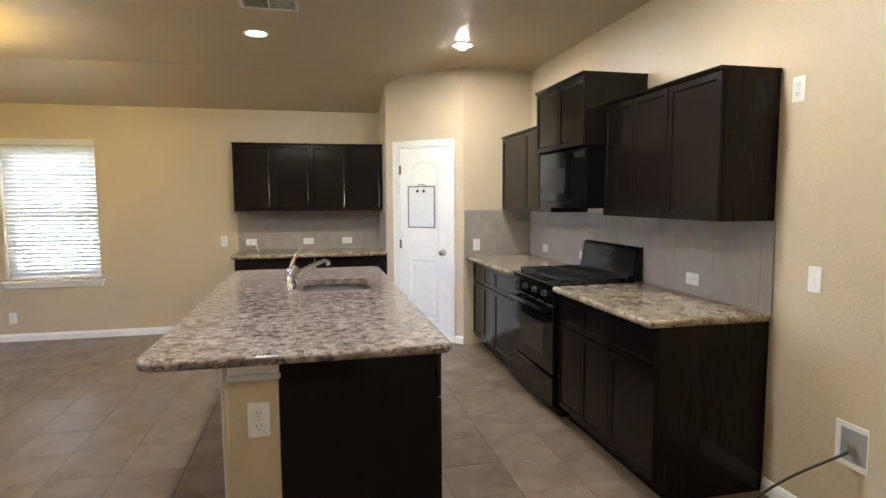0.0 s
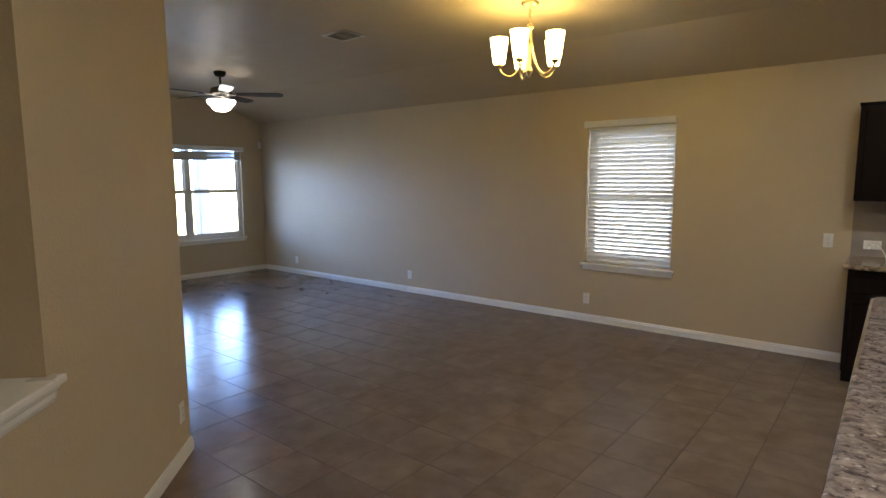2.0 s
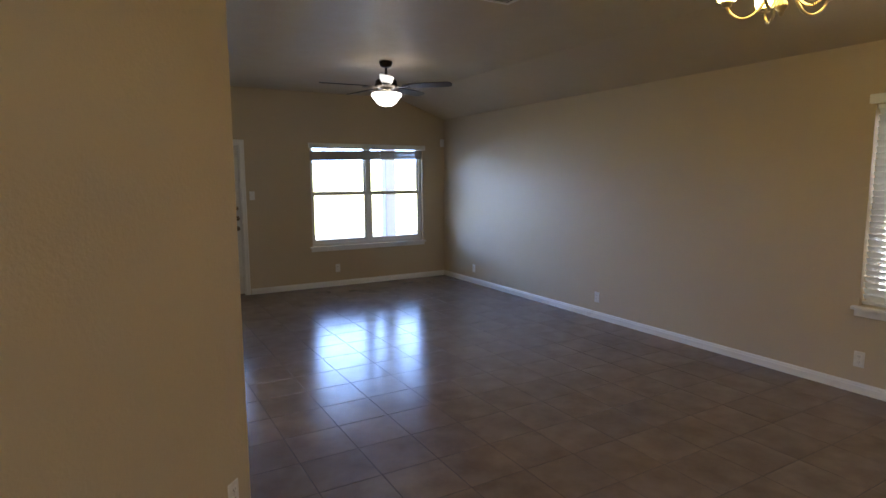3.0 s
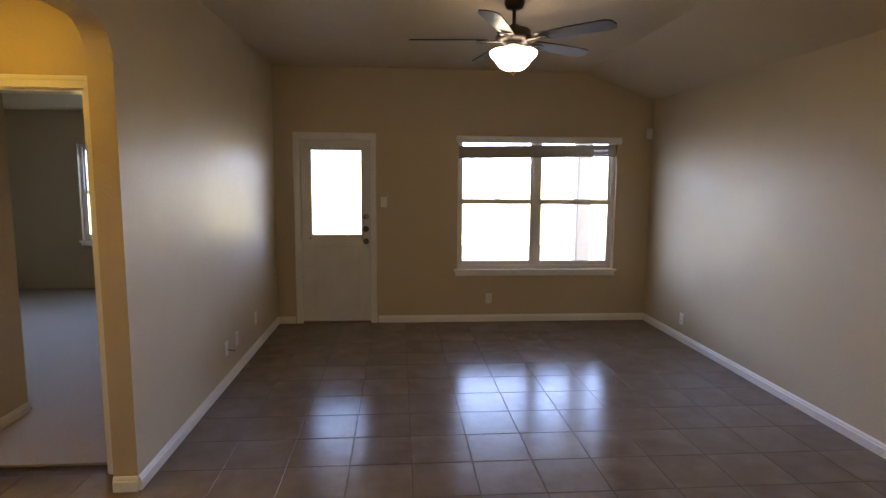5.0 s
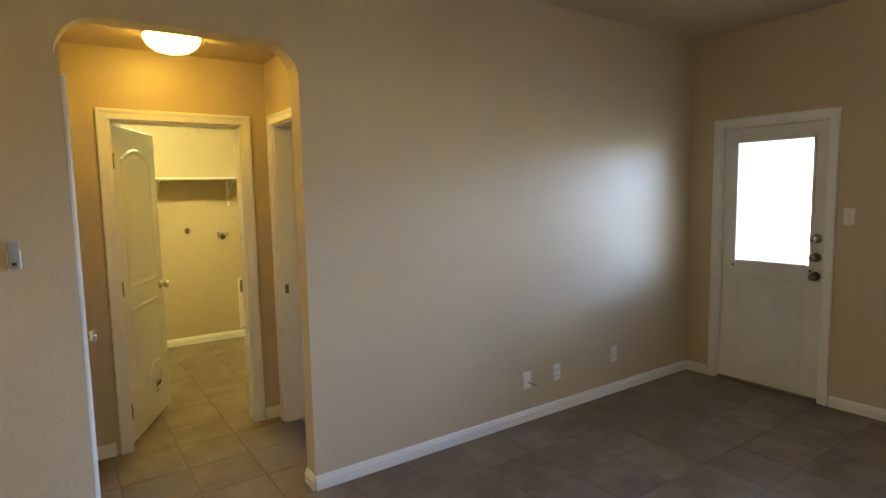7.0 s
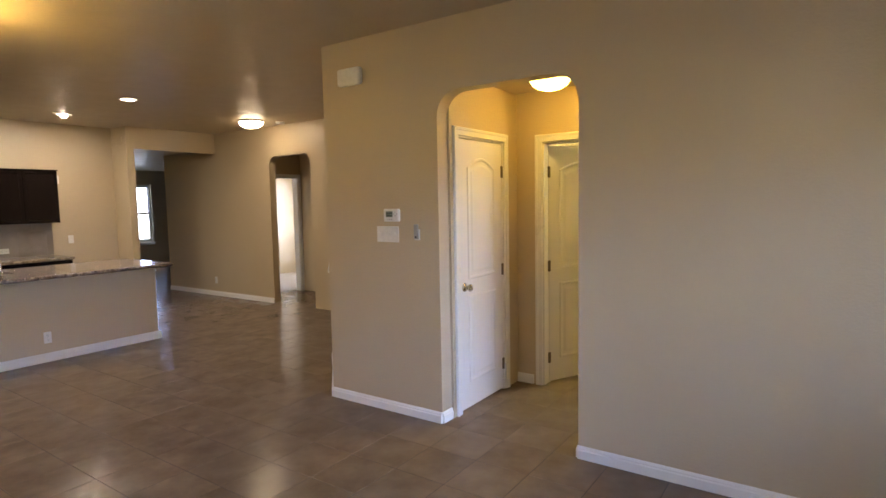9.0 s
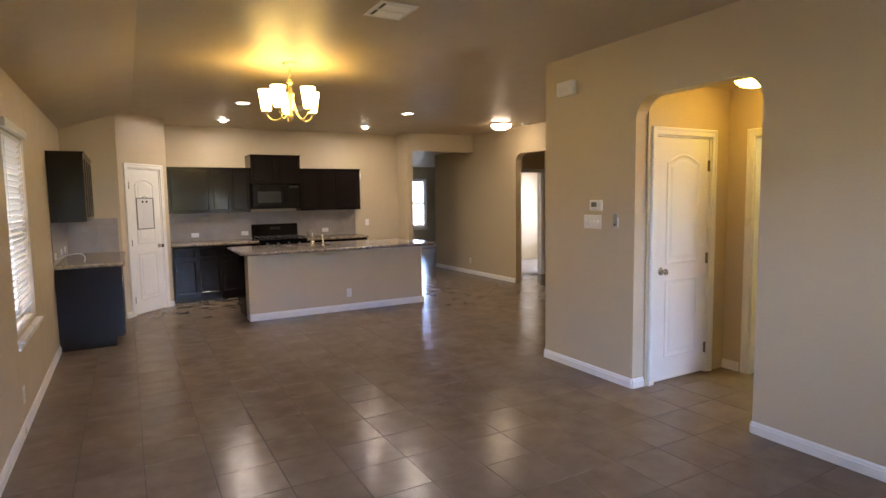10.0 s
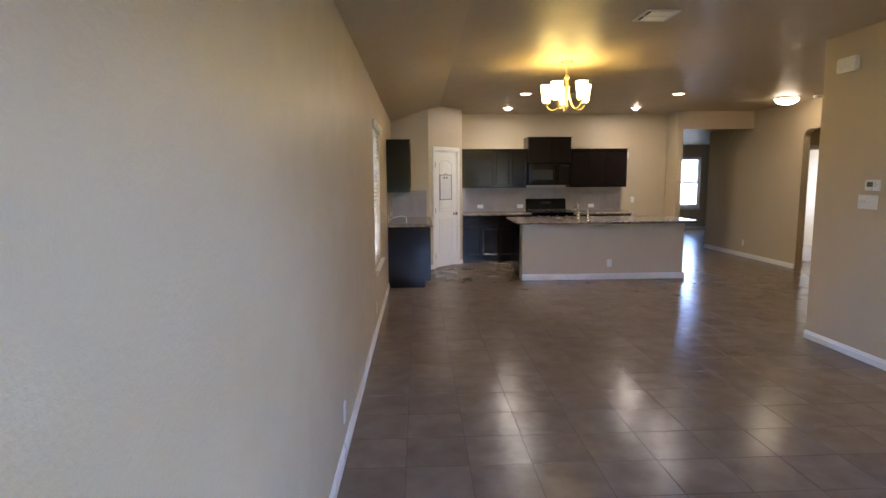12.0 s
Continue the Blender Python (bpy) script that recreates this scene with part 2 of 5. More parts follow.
def lathe(bm, profile, seg=24, m=Matrix(), a0=0.0):
    """Turns (radius, height) pairs round the z axis."""
    rings = []
    for r, z in profile:
        if r < 1e-5:
            rings.append([bm.verts.new(m @ Vector((0, 0, z)))])
        else:
            rings.append([bm.verts.new(m @ Vector((r * math.cos(a0 + i * 2 * math.pi / seg), r * math.sin(a0 + i * 2 * math.pi / seg), z))) for i in range(seg)])
    for a, b in zip(rings, rings[1:]):
        for i in range(seg):
            j = (i + 1) % seg
            q = [a[i % len(a)], a[j % len(a)], b[j % len(b)], b[i % len(b)]]
            q = list(dict.fromkeys(q))
            if len(q) > 2:
                f = bm.faces.new(q)
                f.smooth = True
    return bm


def tube(bm, pts, r, seg=10, m=Matrix(), cap=True):
    pts = [Vector(p) for p in pts]
    rings = []
    n = Vector((0, 0, 1))
    for i, p in enumerate(pts):
        d = (pts[min(i + 1, len(pts) - 1)] - pts[max(i - 1, 0)]).normalized()
        n = n - d * n.dot(d)
        if n.length < 1e-3:
            n = d.orthogonal()
        n.normalize()
        b = d.cross(n)
        rr = r[i] if isinstance(r, (list, tuple)) else r
        rings.append([bm.verts.new(m @ (p + rr * (math.cos(a) * n + math.sin(a) * b))) for a in [k * 2 * math.pi / seg for k in range(seg)]])
    for a, b in zip(rings, rings[1:]):
        for k in range(seg):
            f = bm.faces.new([a[k], a[(k + 1) % seg], b[(k + 1) % seg], b[k]])
            f.smooth = True
    if cap:
        bm.faces.new(rings[0][::-1])
        bm.faces.new(rings[-1])
    return bm


def bez(p0, p1, p2, p3, n=12):
    p0, p1, p2, p3 = map(Vector, (p0, p1, p2, p3))
    return [(1 - t) ** 3 * p0 + 3 * (1 - t) ** 2 * t * p1 + 3 * (1 - t) * t * t * p2 + t ** 3 * p3 for t in [i / n for i in range(n + 1)]]


def prism(bm, poly, y0, y1, m=Matrix()):
    """Extrudes an (x, z) outline from y0 to y1."""
    a = [bm.verts.new(m @ Vector((x, y0, z))) for x, z in poly]
    b = [bm.verts.new(m @ Vector((x, y1, z))) for x, z in poly]
    n = len(poly)
    bm.faces.new(a)
    bm.faces.new(b[::-1])
    for i in range(n):
        bm.faces.new([a[i], b[i], b[(i + 1) % n], a[(i + 1) % n]])
    return bm


def clean(bm):
    bmesh.ops.recalc_face_normals(bm, faces=bm.faces)
    return bm


def wall(name, p0, p1, thick, z0, z1, openings=(), mat=None, label="", arch=0.0):
    """A wall whose room face runs from p0 to p1; its thickness lies to the left of that line."""
    p0, p1 = Vector((*p0, 0)), Vector((*p1, 0))
    u = (p1 - p0).normalized()
    L = (p1 - p0).length
    m = Matrix(((u.x, -u.y, 0, p0.x), (u.y, u.x, 0, p0.y), (0, 0, 1, 0), (0, 0, 0, 1)))
    bm = bmesh.new()
    at = 0.0
    for a, b, lo, hi, r in sorted(openings):
        if a > at + 1e-4:
            box(bm, at, a, 0, thick, z0, z1)
        if lo > z0 + 1e-4:
            box(bm, a, b, 0, thick, z0, lo)
        if r:
            arc = [(a + r - r * math.cos(t), hi - r + r * math.sin(t)) for t in [i * math.pi / 16 for i in range(9)]]
            arc += [(b - r + r * math.sin(t), hi - r + r * math.cos(t)) for t in [i * math.pi / 16 for i in range(9)]]
            prism(bm, [(a, z1)] + arc + [(b, z1)], 0, thick)
        elif hi < z1 - 1e-4:
            box(bm, a, b, 0, thick, hi, z1)
        at = b
    if at < L - 1e-4:
        box(bm, at, L, 0, thick, z0, z1)
    bmesh.ops.transform(bm, matrix=m, verts=bm.verts)
    ob = part(name, clean(bm), mat or M_WALL)
    return tagged(ob, label or "tan painted drywall wall with orange-peel texture", "wall", kind="structure")


def skirting(name, p0, p1, side=1):
    """Moulded baseboard along a wall's foot, standing out to the right of p0 to p1."""
    p0, p1 = Vector((*p0, 0)), Vector((*p1, 0))
    u = (p1 - p0).normalized()
    L = (p1 - p0).length
    prof = [(0, 0), (0.016, 0), (0.016, 0.052), (0.011, 0.059), (0.011, 0.066), (0.006, 0.074), (0.004, 0.078), (0, 0.078)]
    bm = bmesh.new()
    n = Vector((u.y, -u.x, 0))
    a = [bm.verts.new(p0 + n * d + Vector((0, 0, z))) for d, z in prof]
    b = [bm.verts.new(p1 + n * d + Vector((0, 0, z))) for d, z in prof]
    k = len(prof)
    bm.faces.new(a), bm.faces.new(b[::-1])
    for i in range(k):
        bm.faces.new([a[i], b[i], b[(i + 1) % k], a[(i + 1) % k]])
    return tagged(part(name, clean(bm), M_TRIM), "white painted moulded baseboard along the wall foot", "baseboard", kind="structure")


# ---- large structure ----
NY, WX, AY, SX, SY, CZ = 6.92, -8.90, 2.757, 2.39, 0.15, 2.77
T = 0.12
wall("wall_north", (WX - T, NY), (SX + T, NY), T, 0, 2.62, [(WX * -1 + T - 2.96, WX * -1 + T - 2.06, 0.64, 2.06, 0)])
wall("wall_west", (WX, 2.637), (WX, NY), T, 0, 2.95, [(3.02 - 2.637, 3.79 - 2.637, 0, 2.03, 0), (4.735 - 2.637, 6.525 - 2.637, 0.60, 2.05, 0)])
wall("wall_arch", (-3.436, AY), (WX, AY), T, 0, 2.80, [(1.079, 2.079, 0, 2.30, 0.17)])
wall("wall_diagonal", (-0.60, -0.08), (-3.436, AY), T, 0, 2.80, [(1.30, 2.72, 0.86, 2.25, 0)])
wall("wall_kitchen", (SX, NY), (SX, 1.50), T, 0, 2.80)
wall("wall_fridge_stub", (SX + T, 1.61), (1.95, 1.61), 0.11, 0, 2.80, label="tan painted stub wall beside the refrigerator space")
wall("wall_south", (3.55, SY), (-0.83, SY), T, 0, 2.80, [(3.01, 3.95, 0, 2.31, 0.15)])
wall("wall_header", (1.95, 1.50), (1.95, SY), T, 2.44, 2.80, label="tan painted header over the hallway opening")
# pantry corner
PA, PB = Vector((0.97, 6.30)), Vector((1.665, 5.68))
PL = (PB - PA).length
wall("wall_pantry_side", (PA.x, NY), PA, T, 0, 2.80)
wall("wall_pantry_front", PA, PB, T, 0, 2.80, [(PL / 2 - 0.315, PL / 2 + 0.315, 0, 2.03, 0)])
wall("wall_pantry_end", PB, (SX, PB.y), T, 0, 2.80)
# vestibule, laundry and closet
wall("wall_vestibule_east", (-4.535, AY - T), (-4.535, 1.63), T, 0, 2.60, [(0.090, 0.770, 0, 2.03, 0)])
wall("wall_laundry", (-4.31, 1.63), (-5.83, 1.63), T, 0, 2.60, [(0.455, 1.225, 0, 2.03, 0)])
wall("wall_vestibule_west", (-5.70, 1.63), (-5.70, AY - T), T, 0, 2.60, [(0.13, 0.90, 0, 2.03, 0)])
wall("wall_laundry_back", (-4.2, -0.90), (-7.0, -0.90), T, 0, 2.60)
wall("wall_laundry_west", (-6.55, -0.9), (-6.55, 1.51), T, 0, 2.60)
wall("wall_laundry_east", (-4.31, 1.51), (-4.31, -0.9), T, 0, 2.60)
wall("wall_closet_back", (-4.19, 1.30), (-2.75, 1.30), T, 0, 2.60)
wall("wall_bedroom_side", (-5.82, 1.58), (-6.56, 1.58), 0.06, 0, 2.60)
wall("wall_bedroom_east", (-6.61, 1.52), (-6.61, -1.57), 0.05, 0, 2.60)
wall("wall_bedroom_south", (-6.62, -1.57), (-11.0, -1.57), T, 0, 2.60)
wall("wall_bedroom_west", (-11.0, -1.57), (-11.0, 2.757), T, 0, 2.60, [(1.2, 2.8, 0.7, 2.05, 0)])
wall("wall_bedroom_north", (-11.0, 2.637), (-9.02, 2.637), T, 0, 2.60)
# rooms beyond the hallway
wall("wall_hall_north", (SX + T + 0.001, 1.50), (8.12, 1.50), T, 0, 2.60)
wall("wall_front_east", (8.0, 1.5), (8.0, -4.0), T, 0, 2.60, [(2.60, 3.45, 0.65, 2.14, 0)])
wall("wall_front_south", (8.0, -4.0), (3.43, -4.0), T, 0, 2.60)
wall("wall_front_west", (3.55, -4.0), (3.55, SY - T), T, 0, 2.60)
# second vestibule behind the small arch
wall("wall_passage_east", (1.15, SY - T), (1.15, -1.00), T, 0, 2.60, [(0.20, 0.97, 0, 2.03, 0)])
wall("wall_passage_south", (1.27, -1.0), (-0.83, -1.0), T, 0, 2.60)
wall("wall_passage_west", (-0.72, -1.0), (-0.72, SY - T), T, 0, 2.60)
wall("wall_side_room_south", (3.43, -3.0), (1.15, -3.0), T, 0, 2.60, [(0.5, 1.7, 0.7, 2.1, 0)])
wall("wall_side_room_west", (1.27, -3.0), (1.27, -1.0), T, 0, 2.60)


def ceiling(name, x0, x1, y0, y1, z, label):
    return tagged(part(name, boxes((x0, x1, y0, y1, z, z + 0.12)), M_CEIL), label, "ceiling", kind="structure")


bm = bmesh.new()
prism(bm, [(-0.9, CZ), (6.10, CZ), (NY + T, 2.445), (NY + T, 3.05), (-0.9, 3.05)], WX - T, SX + T, Matrix(((0, 1, 0, 0), (1, 0, 0, 0), (0, 0, 1, 0), (0, 0, 0, 1))))
tagged(part("ceiling", clean(bm), M_CEIL), "tan knockdown-textured ceiling sloping down to the long wall", "ceiling", kind="structure")
ceiling("ceiling_vestibule", -5.83, -4.30, 1.50, AY - T, 2.44, "tan textured ceiling of the small vestibule")
ceiling("ceiling_laundry", -7.0, -4.2, -1.0, 1.50, 2.50, "tan textured laundry ceiling")
ceiling("ceiling_bedroom", -11.12, -5.83, -1.69, AY - T, 2.50, "tan textured bedroom ceiling")
ceiling("ceiling_hall", 2.07, 8.12, -4.1, 1.62, 2.50, "tan textured hallway ceiling")
ceiling("ceiling_passage", -0.84, 1.15, -1.12, SY - T, 2.46, "tan textured passage ceiling")
ceiling("ceiling_side_room", 1.15, 3.43, -3.12, SY - T, 2.52, "tan textured side room ceiling")

# niche in the diagonal wall: a shelf recess with a moulded sill
ud = Vector((-2.836, 2.837, 0)).normalized()
MD = Matrix(((ud.x, -ud.y, 0, -0.60), (ud.y, ud.x, 0, -0.08), (0, 0, 1, 0), (0, 0, 0, 1)))
bm = boxes((1.18, 2.84, 0.50, 0.58, 0.7, 2.4), (1.18, 1.30, T, 0.50, 0.7, 2.4), (2.72, 2.84, T, 0.50, 0.7, 2.4), (1.30, 2.72, T, 0.50, 2.25, 2.4), (1.30, 2.72, T, 0.50, 0.7, 0.83))
bmesh.ops.transform(bm, matrix=MD, verts=bm.verts)
tagged(part("wall_niche", bm, M_WALL), "tan painted recess in the diagonal wall", "wall niche", kind="structure")
sill = thing("niche_sill", MD @ Matrix.Translation((2.01, 0, 0.83)), "white moulded sill of the wall niche", "sill", kind="structure")
bm = bmesh.new()
box(bm, -0.75, 0.75, -0.045, 0.49, 0.031, 0.06, bev=0.006, seg=2)
part("stool", bm, M_TRIM, sill)
prof = [(0, 0.029), (-0.034, 0.029), (-0.030, 0.018), (-0.020, 0.008), (-0.018, -0.012), (-0.010, -0.030), (0, -0.034)]
bm = prism(bmesh.new(), prof, -0.725, 0.725, Matrix(((0, 1, 0, 0), (1, 0, 0, -0.001), (0, 0, 1, 0), (0, 0, 0, 1))))
part("apron_moulding", clean(bm), M_TRIM, sill)

for nm, a, b in (("baseboard_north", (WX, NY), (-0.62, NY)), ("baseboard_west", (WX, 3.86), (WX, NY)), ("baseboard_west_corner", (WX, AY), (WX, 2.95)),
                 ("baseboard_arch", (-5.515, AY), (WX, AY)), ("baseboard_arch_end", (-3.436, AY), (-4.515, AY)), ("baseboard_diagonal", (-0.60, -0.08), (-3.436, AY)),
                 ("baseboard_jamb", (-5.515, AY - T), (-5.515, AY)), ("baseboard_jamb_east", (-4.515, AY), (-4.515, AY - T)),
                 ("baseboard_kitchen", (SX, 2.50), (SX, 1.61)), ("baseboard_south", (3.55, SY), (0.54, SY)), ("baseboard_stub", (1.95, 1.61), (1.95, 1.50)),
                 ("baseboard_laundry_back", (-4.31, -0.90), (-6.55, -0.90)), ("baseboard_vestibule", (-4.535, 1.63), (-4.685, 1.63)), ("baseboard_vestibule_west", (-5.60, 1.63), (-5.70, 1.63)),
                 ("baseboard_bedroom", (-5.82, 1.58), (-6.56, 1.58)), ("baseboard_bedroom_south", (-6.61, -1.57), (-11.0, -1.57)), ("baseboard_front", (8.0, 1.5), (8.0, -4.0)), ("baseboard_side_room", (3.43, -3.0), (1.27, -3.0)),
                 ("baseboard_pantry", PA, PA + (PB - PA) * 0.12), ("baseboard_pantry_end", PB - (PB - PA) * 0.12, PB)):
    skirting(nm, a, b)

# ground outside, and glowing cards standing in for the daylit distance beyond the windows
tagged(part("ground", boxes((-60, 60, -60, 60, -0.5, -0.16)), M_LAWN), "flat dry lawn around the house", "ground", kind="structure")
tagged(part("pavement", boxes((-17.0, WX - T - 0.02, 2.80, 18.0, -0.152, -0.06)), M_CONCRETE), "pale concrete patio slab", "patio", kind="structure")
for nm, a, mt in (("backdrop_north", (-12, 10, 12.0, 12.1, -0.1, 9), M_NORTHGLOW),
                  ("backdrop_east", (14.0, 14.1, -10, 10, -0.1, 2.2), M_YARDGLOW), ("backdrop_sky_east", (14.0, 14.1, -10, 10, 2.22, 9), M_SKYCARD), ("backdrop_south", (-14, 10, -8.1, -8.0, -0.1, 2.2), M_YARDGLOW), ("backdrop_sky_south", (-14, 10, -8.1, -8.0, 2.22, 9), M_SKYCARD)):
    tagged(part(nm, boxes(a), mt), "glowing card standing in for the blown-out bright outdoors beyond the window", "backdrop", kind="structure")
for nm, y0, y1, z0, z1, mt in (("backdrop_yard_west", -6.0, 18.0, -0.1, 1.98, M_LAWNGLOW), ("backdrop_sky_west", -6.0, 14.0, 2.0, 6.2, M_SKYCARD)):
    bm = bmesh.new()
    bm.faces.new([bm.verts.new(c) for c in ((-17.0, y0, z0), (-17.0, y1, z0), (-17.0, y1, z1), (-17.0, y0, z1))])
    tagged(part(nm, bm, mt), "glowing card standing in for the blown-out bright outdoors beyond the window", "backdrop", kind="structure")
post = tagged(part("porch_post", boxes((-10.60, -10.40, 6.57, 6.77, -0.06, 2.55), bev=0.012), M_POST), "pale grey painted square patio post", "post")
tagged(part("patio_roof", boxes((-11.25, WX - T - 0.002, AY + 0.002, 7.35, 2.55, 2.70)), M_TRIM), "white boarded roof over the covered patio", "patio roof", kind="structure")


# ---- kitchen ----
def rounded_rect(x0, x1, y0, y1, r, n=6):
    """Outline with rounded corners; r: radii at (x0,y0), (x1,y0), (x1,y1), (x0,y1)."""
    out = []
    for (cx, cy, sx, sy, a0), rr in zip(((x0, y0, 1, 1, 180), (x1, y0, -1, 1, 270), (x1, y1, -1, -1, 0), (x0, y1, 1, -1, 90)), r):
        for i in range(n + 1):
            a = radians(a0 + 90 * i / n)
            out.append((cx + sx * rr + rr * math.cos(a), cy + sy * rr + rr * math.sin(a)))
    return out


def slab(outline, z0, z1, nose=0.012, hole=None):
    """A worktop: a flat top and foot with a rounded edge, and a hole cut through it."""
    bm = bmesh.new()
    k = len(outline)
    c = Vector((sum(p[0] for p in outline) / k, sum(p[1] for p in outline) / k))

    def inset(d):
        pts = []
        for i in range(k):
            a, b, e = Vector(outline[i - 1]), Vector(outline[i]), Vector(outline[(i + 1) % k])
            t = (e - a).normalized()
            pts.append(b + Vector((-t.y, t.x)) * d)
        return pts
    h = z1 - z0
    rings = []
    for d, z in ((nose, z0), (nose * 0.3, z0 + h * 0.12), (0, z0 + h * 0.35), (0, z0 + h * 0.65), (nose * 0.3, z0 + h * 0.88), (nose, z1)):
        rings.append([bm.verts.new((p.x, p.y, z)) for p in inset(d)])
    for a, b in zip(rings, rings[1:]):
        for i in range(k):
            f = bm.faces.new([a[i], a[(i + 1) % k], b[(i + 1) % k], b[i]])
            f.smooth = True
    holes = []
    for ring, z in ((rings[0], z0), (rings[-1], z1)):
        es = [bm.edges.get((ring[i], ring[(i + 1) % k])) for i in range(k)]
        if hole:
            hv = [bm.verts.new((x, y, z)) for x, y in hole]
            holes.append(hv)
            es += [bm.edges.new((hv[i], hv[(i + 1) % len(hv)])) for i in range(len(hv))]
        bmesh.ops.triangle_fill(bm, edges=es, use_beauty=True)
    if hole:
        a, b = holes
        for i in range(len(a)):
            bm.faces.new([a[i], a[(i + 1) % len(a)], b[(i + 1) % len(a)], b[i]])
    return clean(bm)


def framed_panel(w, h, t=0.019, rail=0.055, dip=0.007):
    """A cabinet front in the x-z plane, looking to -y, with a sunk centre panel."""
    bm = bmesh.new()
    box(bm, 0, w, -t, 0, 0, h)
    bm.faces.ensure_lookup_table()
    f = min(bm.faces, key=lambda q: q.calc_center_median().y)
    rail = min(rail, w * 0.28, h * 0.28)
    bmesh.ops.inset_region(bm, faces=[f], thickness=0.003, depth=0.0)
    f = min(bm.faces, key=lambda q: (round(q.calc_center_median().y, 4), -q.calc_area()))
    bmesh.ops.inset_region(bm, faces=[f], thickness=rail - 0.012, depth=0.0)
    bmesh.ops.inset_region(bm, faces=[f], thickness=0.010, depth=-dip)
    return clean(bm)


def cabinet(name, m, w, d, z0, z1, fronts, label, crown=False, toe=0.0, group=""):
    """A cabinet unit: its left front corner at the origin of m, x along the front, y to the wall.
    fronts: (x0, x1, z0, z1) of each door or drawer."""
    c = thing(name, m, label, "cabinet", group)
    bm = bmesh.new()
    if toe:
        box(bm, 0, w, 0.02, d, z0 + toe, z1)
        box(bm, 0.004, w - 0.004, 0.09, d, z0, z0 + toe)
    else:
        box(bm, 0, w, 0.02, d, z0, z1)
    part("body", bm, M_WOOD, c)
    for x0, x1, a, b in fronts:
        f = part("drawer" if b - a < 0.25 else "door", framed_panel(x1 - x0, b - a), M_WOOD, c)
        f.matrix_basis = Matrix.Translation((x0, 0.0195, a))
    if crown:
        prof = [(0.02, 0), (0, 0.0), (-0.006, 0.004), (-0.008, 0.010), (-0.013, 0.013), (-0.013, 0.019), (0.02, 0.019)]
        bm = bmesh.new()
        prism(bm, prof, -0.006, w + 0.006, Matrix(((0, 1, 0, 0), (1, 0, 0, 0), (0, 0, 1, z1), (0, 0, 0, 1))))
        box(bm, -0.006, w + 0.006, 0.0201, d, z1, z1 + 0.019)
        part("crown_moulding", clean(bm), M_WOOD, c)
    return c


MS = lambda y, x: Matrix(((0, 1, 0, x), (-1, 0, 0, y), (0, 0, 1, 0), (0, 0, 0, 1)))   # front looks to -x, along -y
DW = 0.004


def base_fronts(w, n, z0=0.115, zd=0.665, z1=0.855):
    s = w / n
    out = []
    for i in range(n):
        out.append((i * s + DW, (i + 1) * s - DW, z0, zd - 0.01))
        out.append((i * s + DW, (i + 1) * s - DW, zd, z1))
    return out


def up_fronts(w, n, z0, z1):
    s = w / n
    return [(i * s + DW, (i + 1) * s - DW, z0 + 0.004, z1 - 0.004) for i in range(n)]


CF = 1.76
GB, GU = "espresso kitchen base cabinets", "espresso kitchen wall cabinets"
cabinet("base_cabinet", MS(5.655, CF), 0.68, SX - CF - 0.003, 0, 0.872, base_fronts(0.68, 2), "dark espresso wooden base cabinet beside the pantry", toe=0.10, group=GB)
cabinet("base_cabinet", MS(4.973, CF), 0.575, SX - CF - 0.003, 0, 0.872, base_fronts(0.575, 1), "dark espresso wooden base cabinet beside the range", toe=0.10, group=GB)
cabinet("base_cabinet", MS(3.600, CF), 0.66, SX - CF - 0.003, 0, 0.872, base_fronts(0.66, 2), "dark espresso wooden base cabinet with two doors and drawers", toe=0.10, group=GB)
cabinet("base_cabinet", MS(2.938, CF), 0.43, SX - CF - 0.003, 0, 0.872, base_fronts(0.43, 1), "dark espresso wooden end base cabinet with plain side panel", toe=0.10, group=GB)
UF = 2.065
cabinet("wall_cabinet", MS(5.655, UF), 0.62, SX - UF - 0.003, 1.37, 2.075, up_fronts(0.62, 1, 1.37, 2.075), "dark espresso wall cabinet in the pantry corner", True, group=GU)
cabinet("wall_cabinet", MS(5.033, UF), 0.60, SX - UF - 0.003, 1.37, 2.075, up_fronts(0.60, 2, 1.37, 2.075), "dark espresso wall cabinet with two glossy doors", True, group=GU)
cabinet("wall_cabinet", MS(4.43, 1.93), 0.81, SX - 1.93 - 0.003, 1.83, 2.285, up_fronts(0.81, 2, 1.83, 2.285), "raised dark espresso wall cabinet above the microwave", True, group=GU)
cabinet("wall_cabinet", MS(3.598, UF), 0.68, SX - UF - 0.003, 1.37, 2.075, up_fronts(0.68, 2, 1.37, 2.075), "dark espresso wall cabinet beside the microwave", True, group=GU)
cabinet("wall_cabinet", MS(2.915, UF), 0.41, SX - UF - 0.003, 1.37, 2.075, up_fronts(0.41, 1, 1.37, 2.075), "dark espresso end wall cabinet with plain side panel", True, group=GU)
# run on the long wall
for x, w, n in ((-0.635, 0.815, 2), (0.182, 0.782, 2)):
    cabinet("wall_cabinet", Matrix.Translation((x, 6.595, 0)), w, NY - 6.595 - 0.003, 1.36, 2.075, up_fronts(w, n, 1.36, 2.075), "dark espresso wall cabinet over the coffee counter", True, group=GU)
    cabinet("base_cabinet", Matrix.Translation((x + 0.02, 6.31, 0)), w - 0.01, NY - 6.31 - 0.003, 0, 0.872, base_fronts(w - 0.01, n), "dark espresso base cabinet under the side counter", toe=0.10, group=GB)


def counter(name, outline, label, hole=None, nose=0.012, stone=M_GRANITE_WALL):
    return tagged(part(name, slab(outline, 0.873, 0.911, nose, hole), stone), label, "countertop")


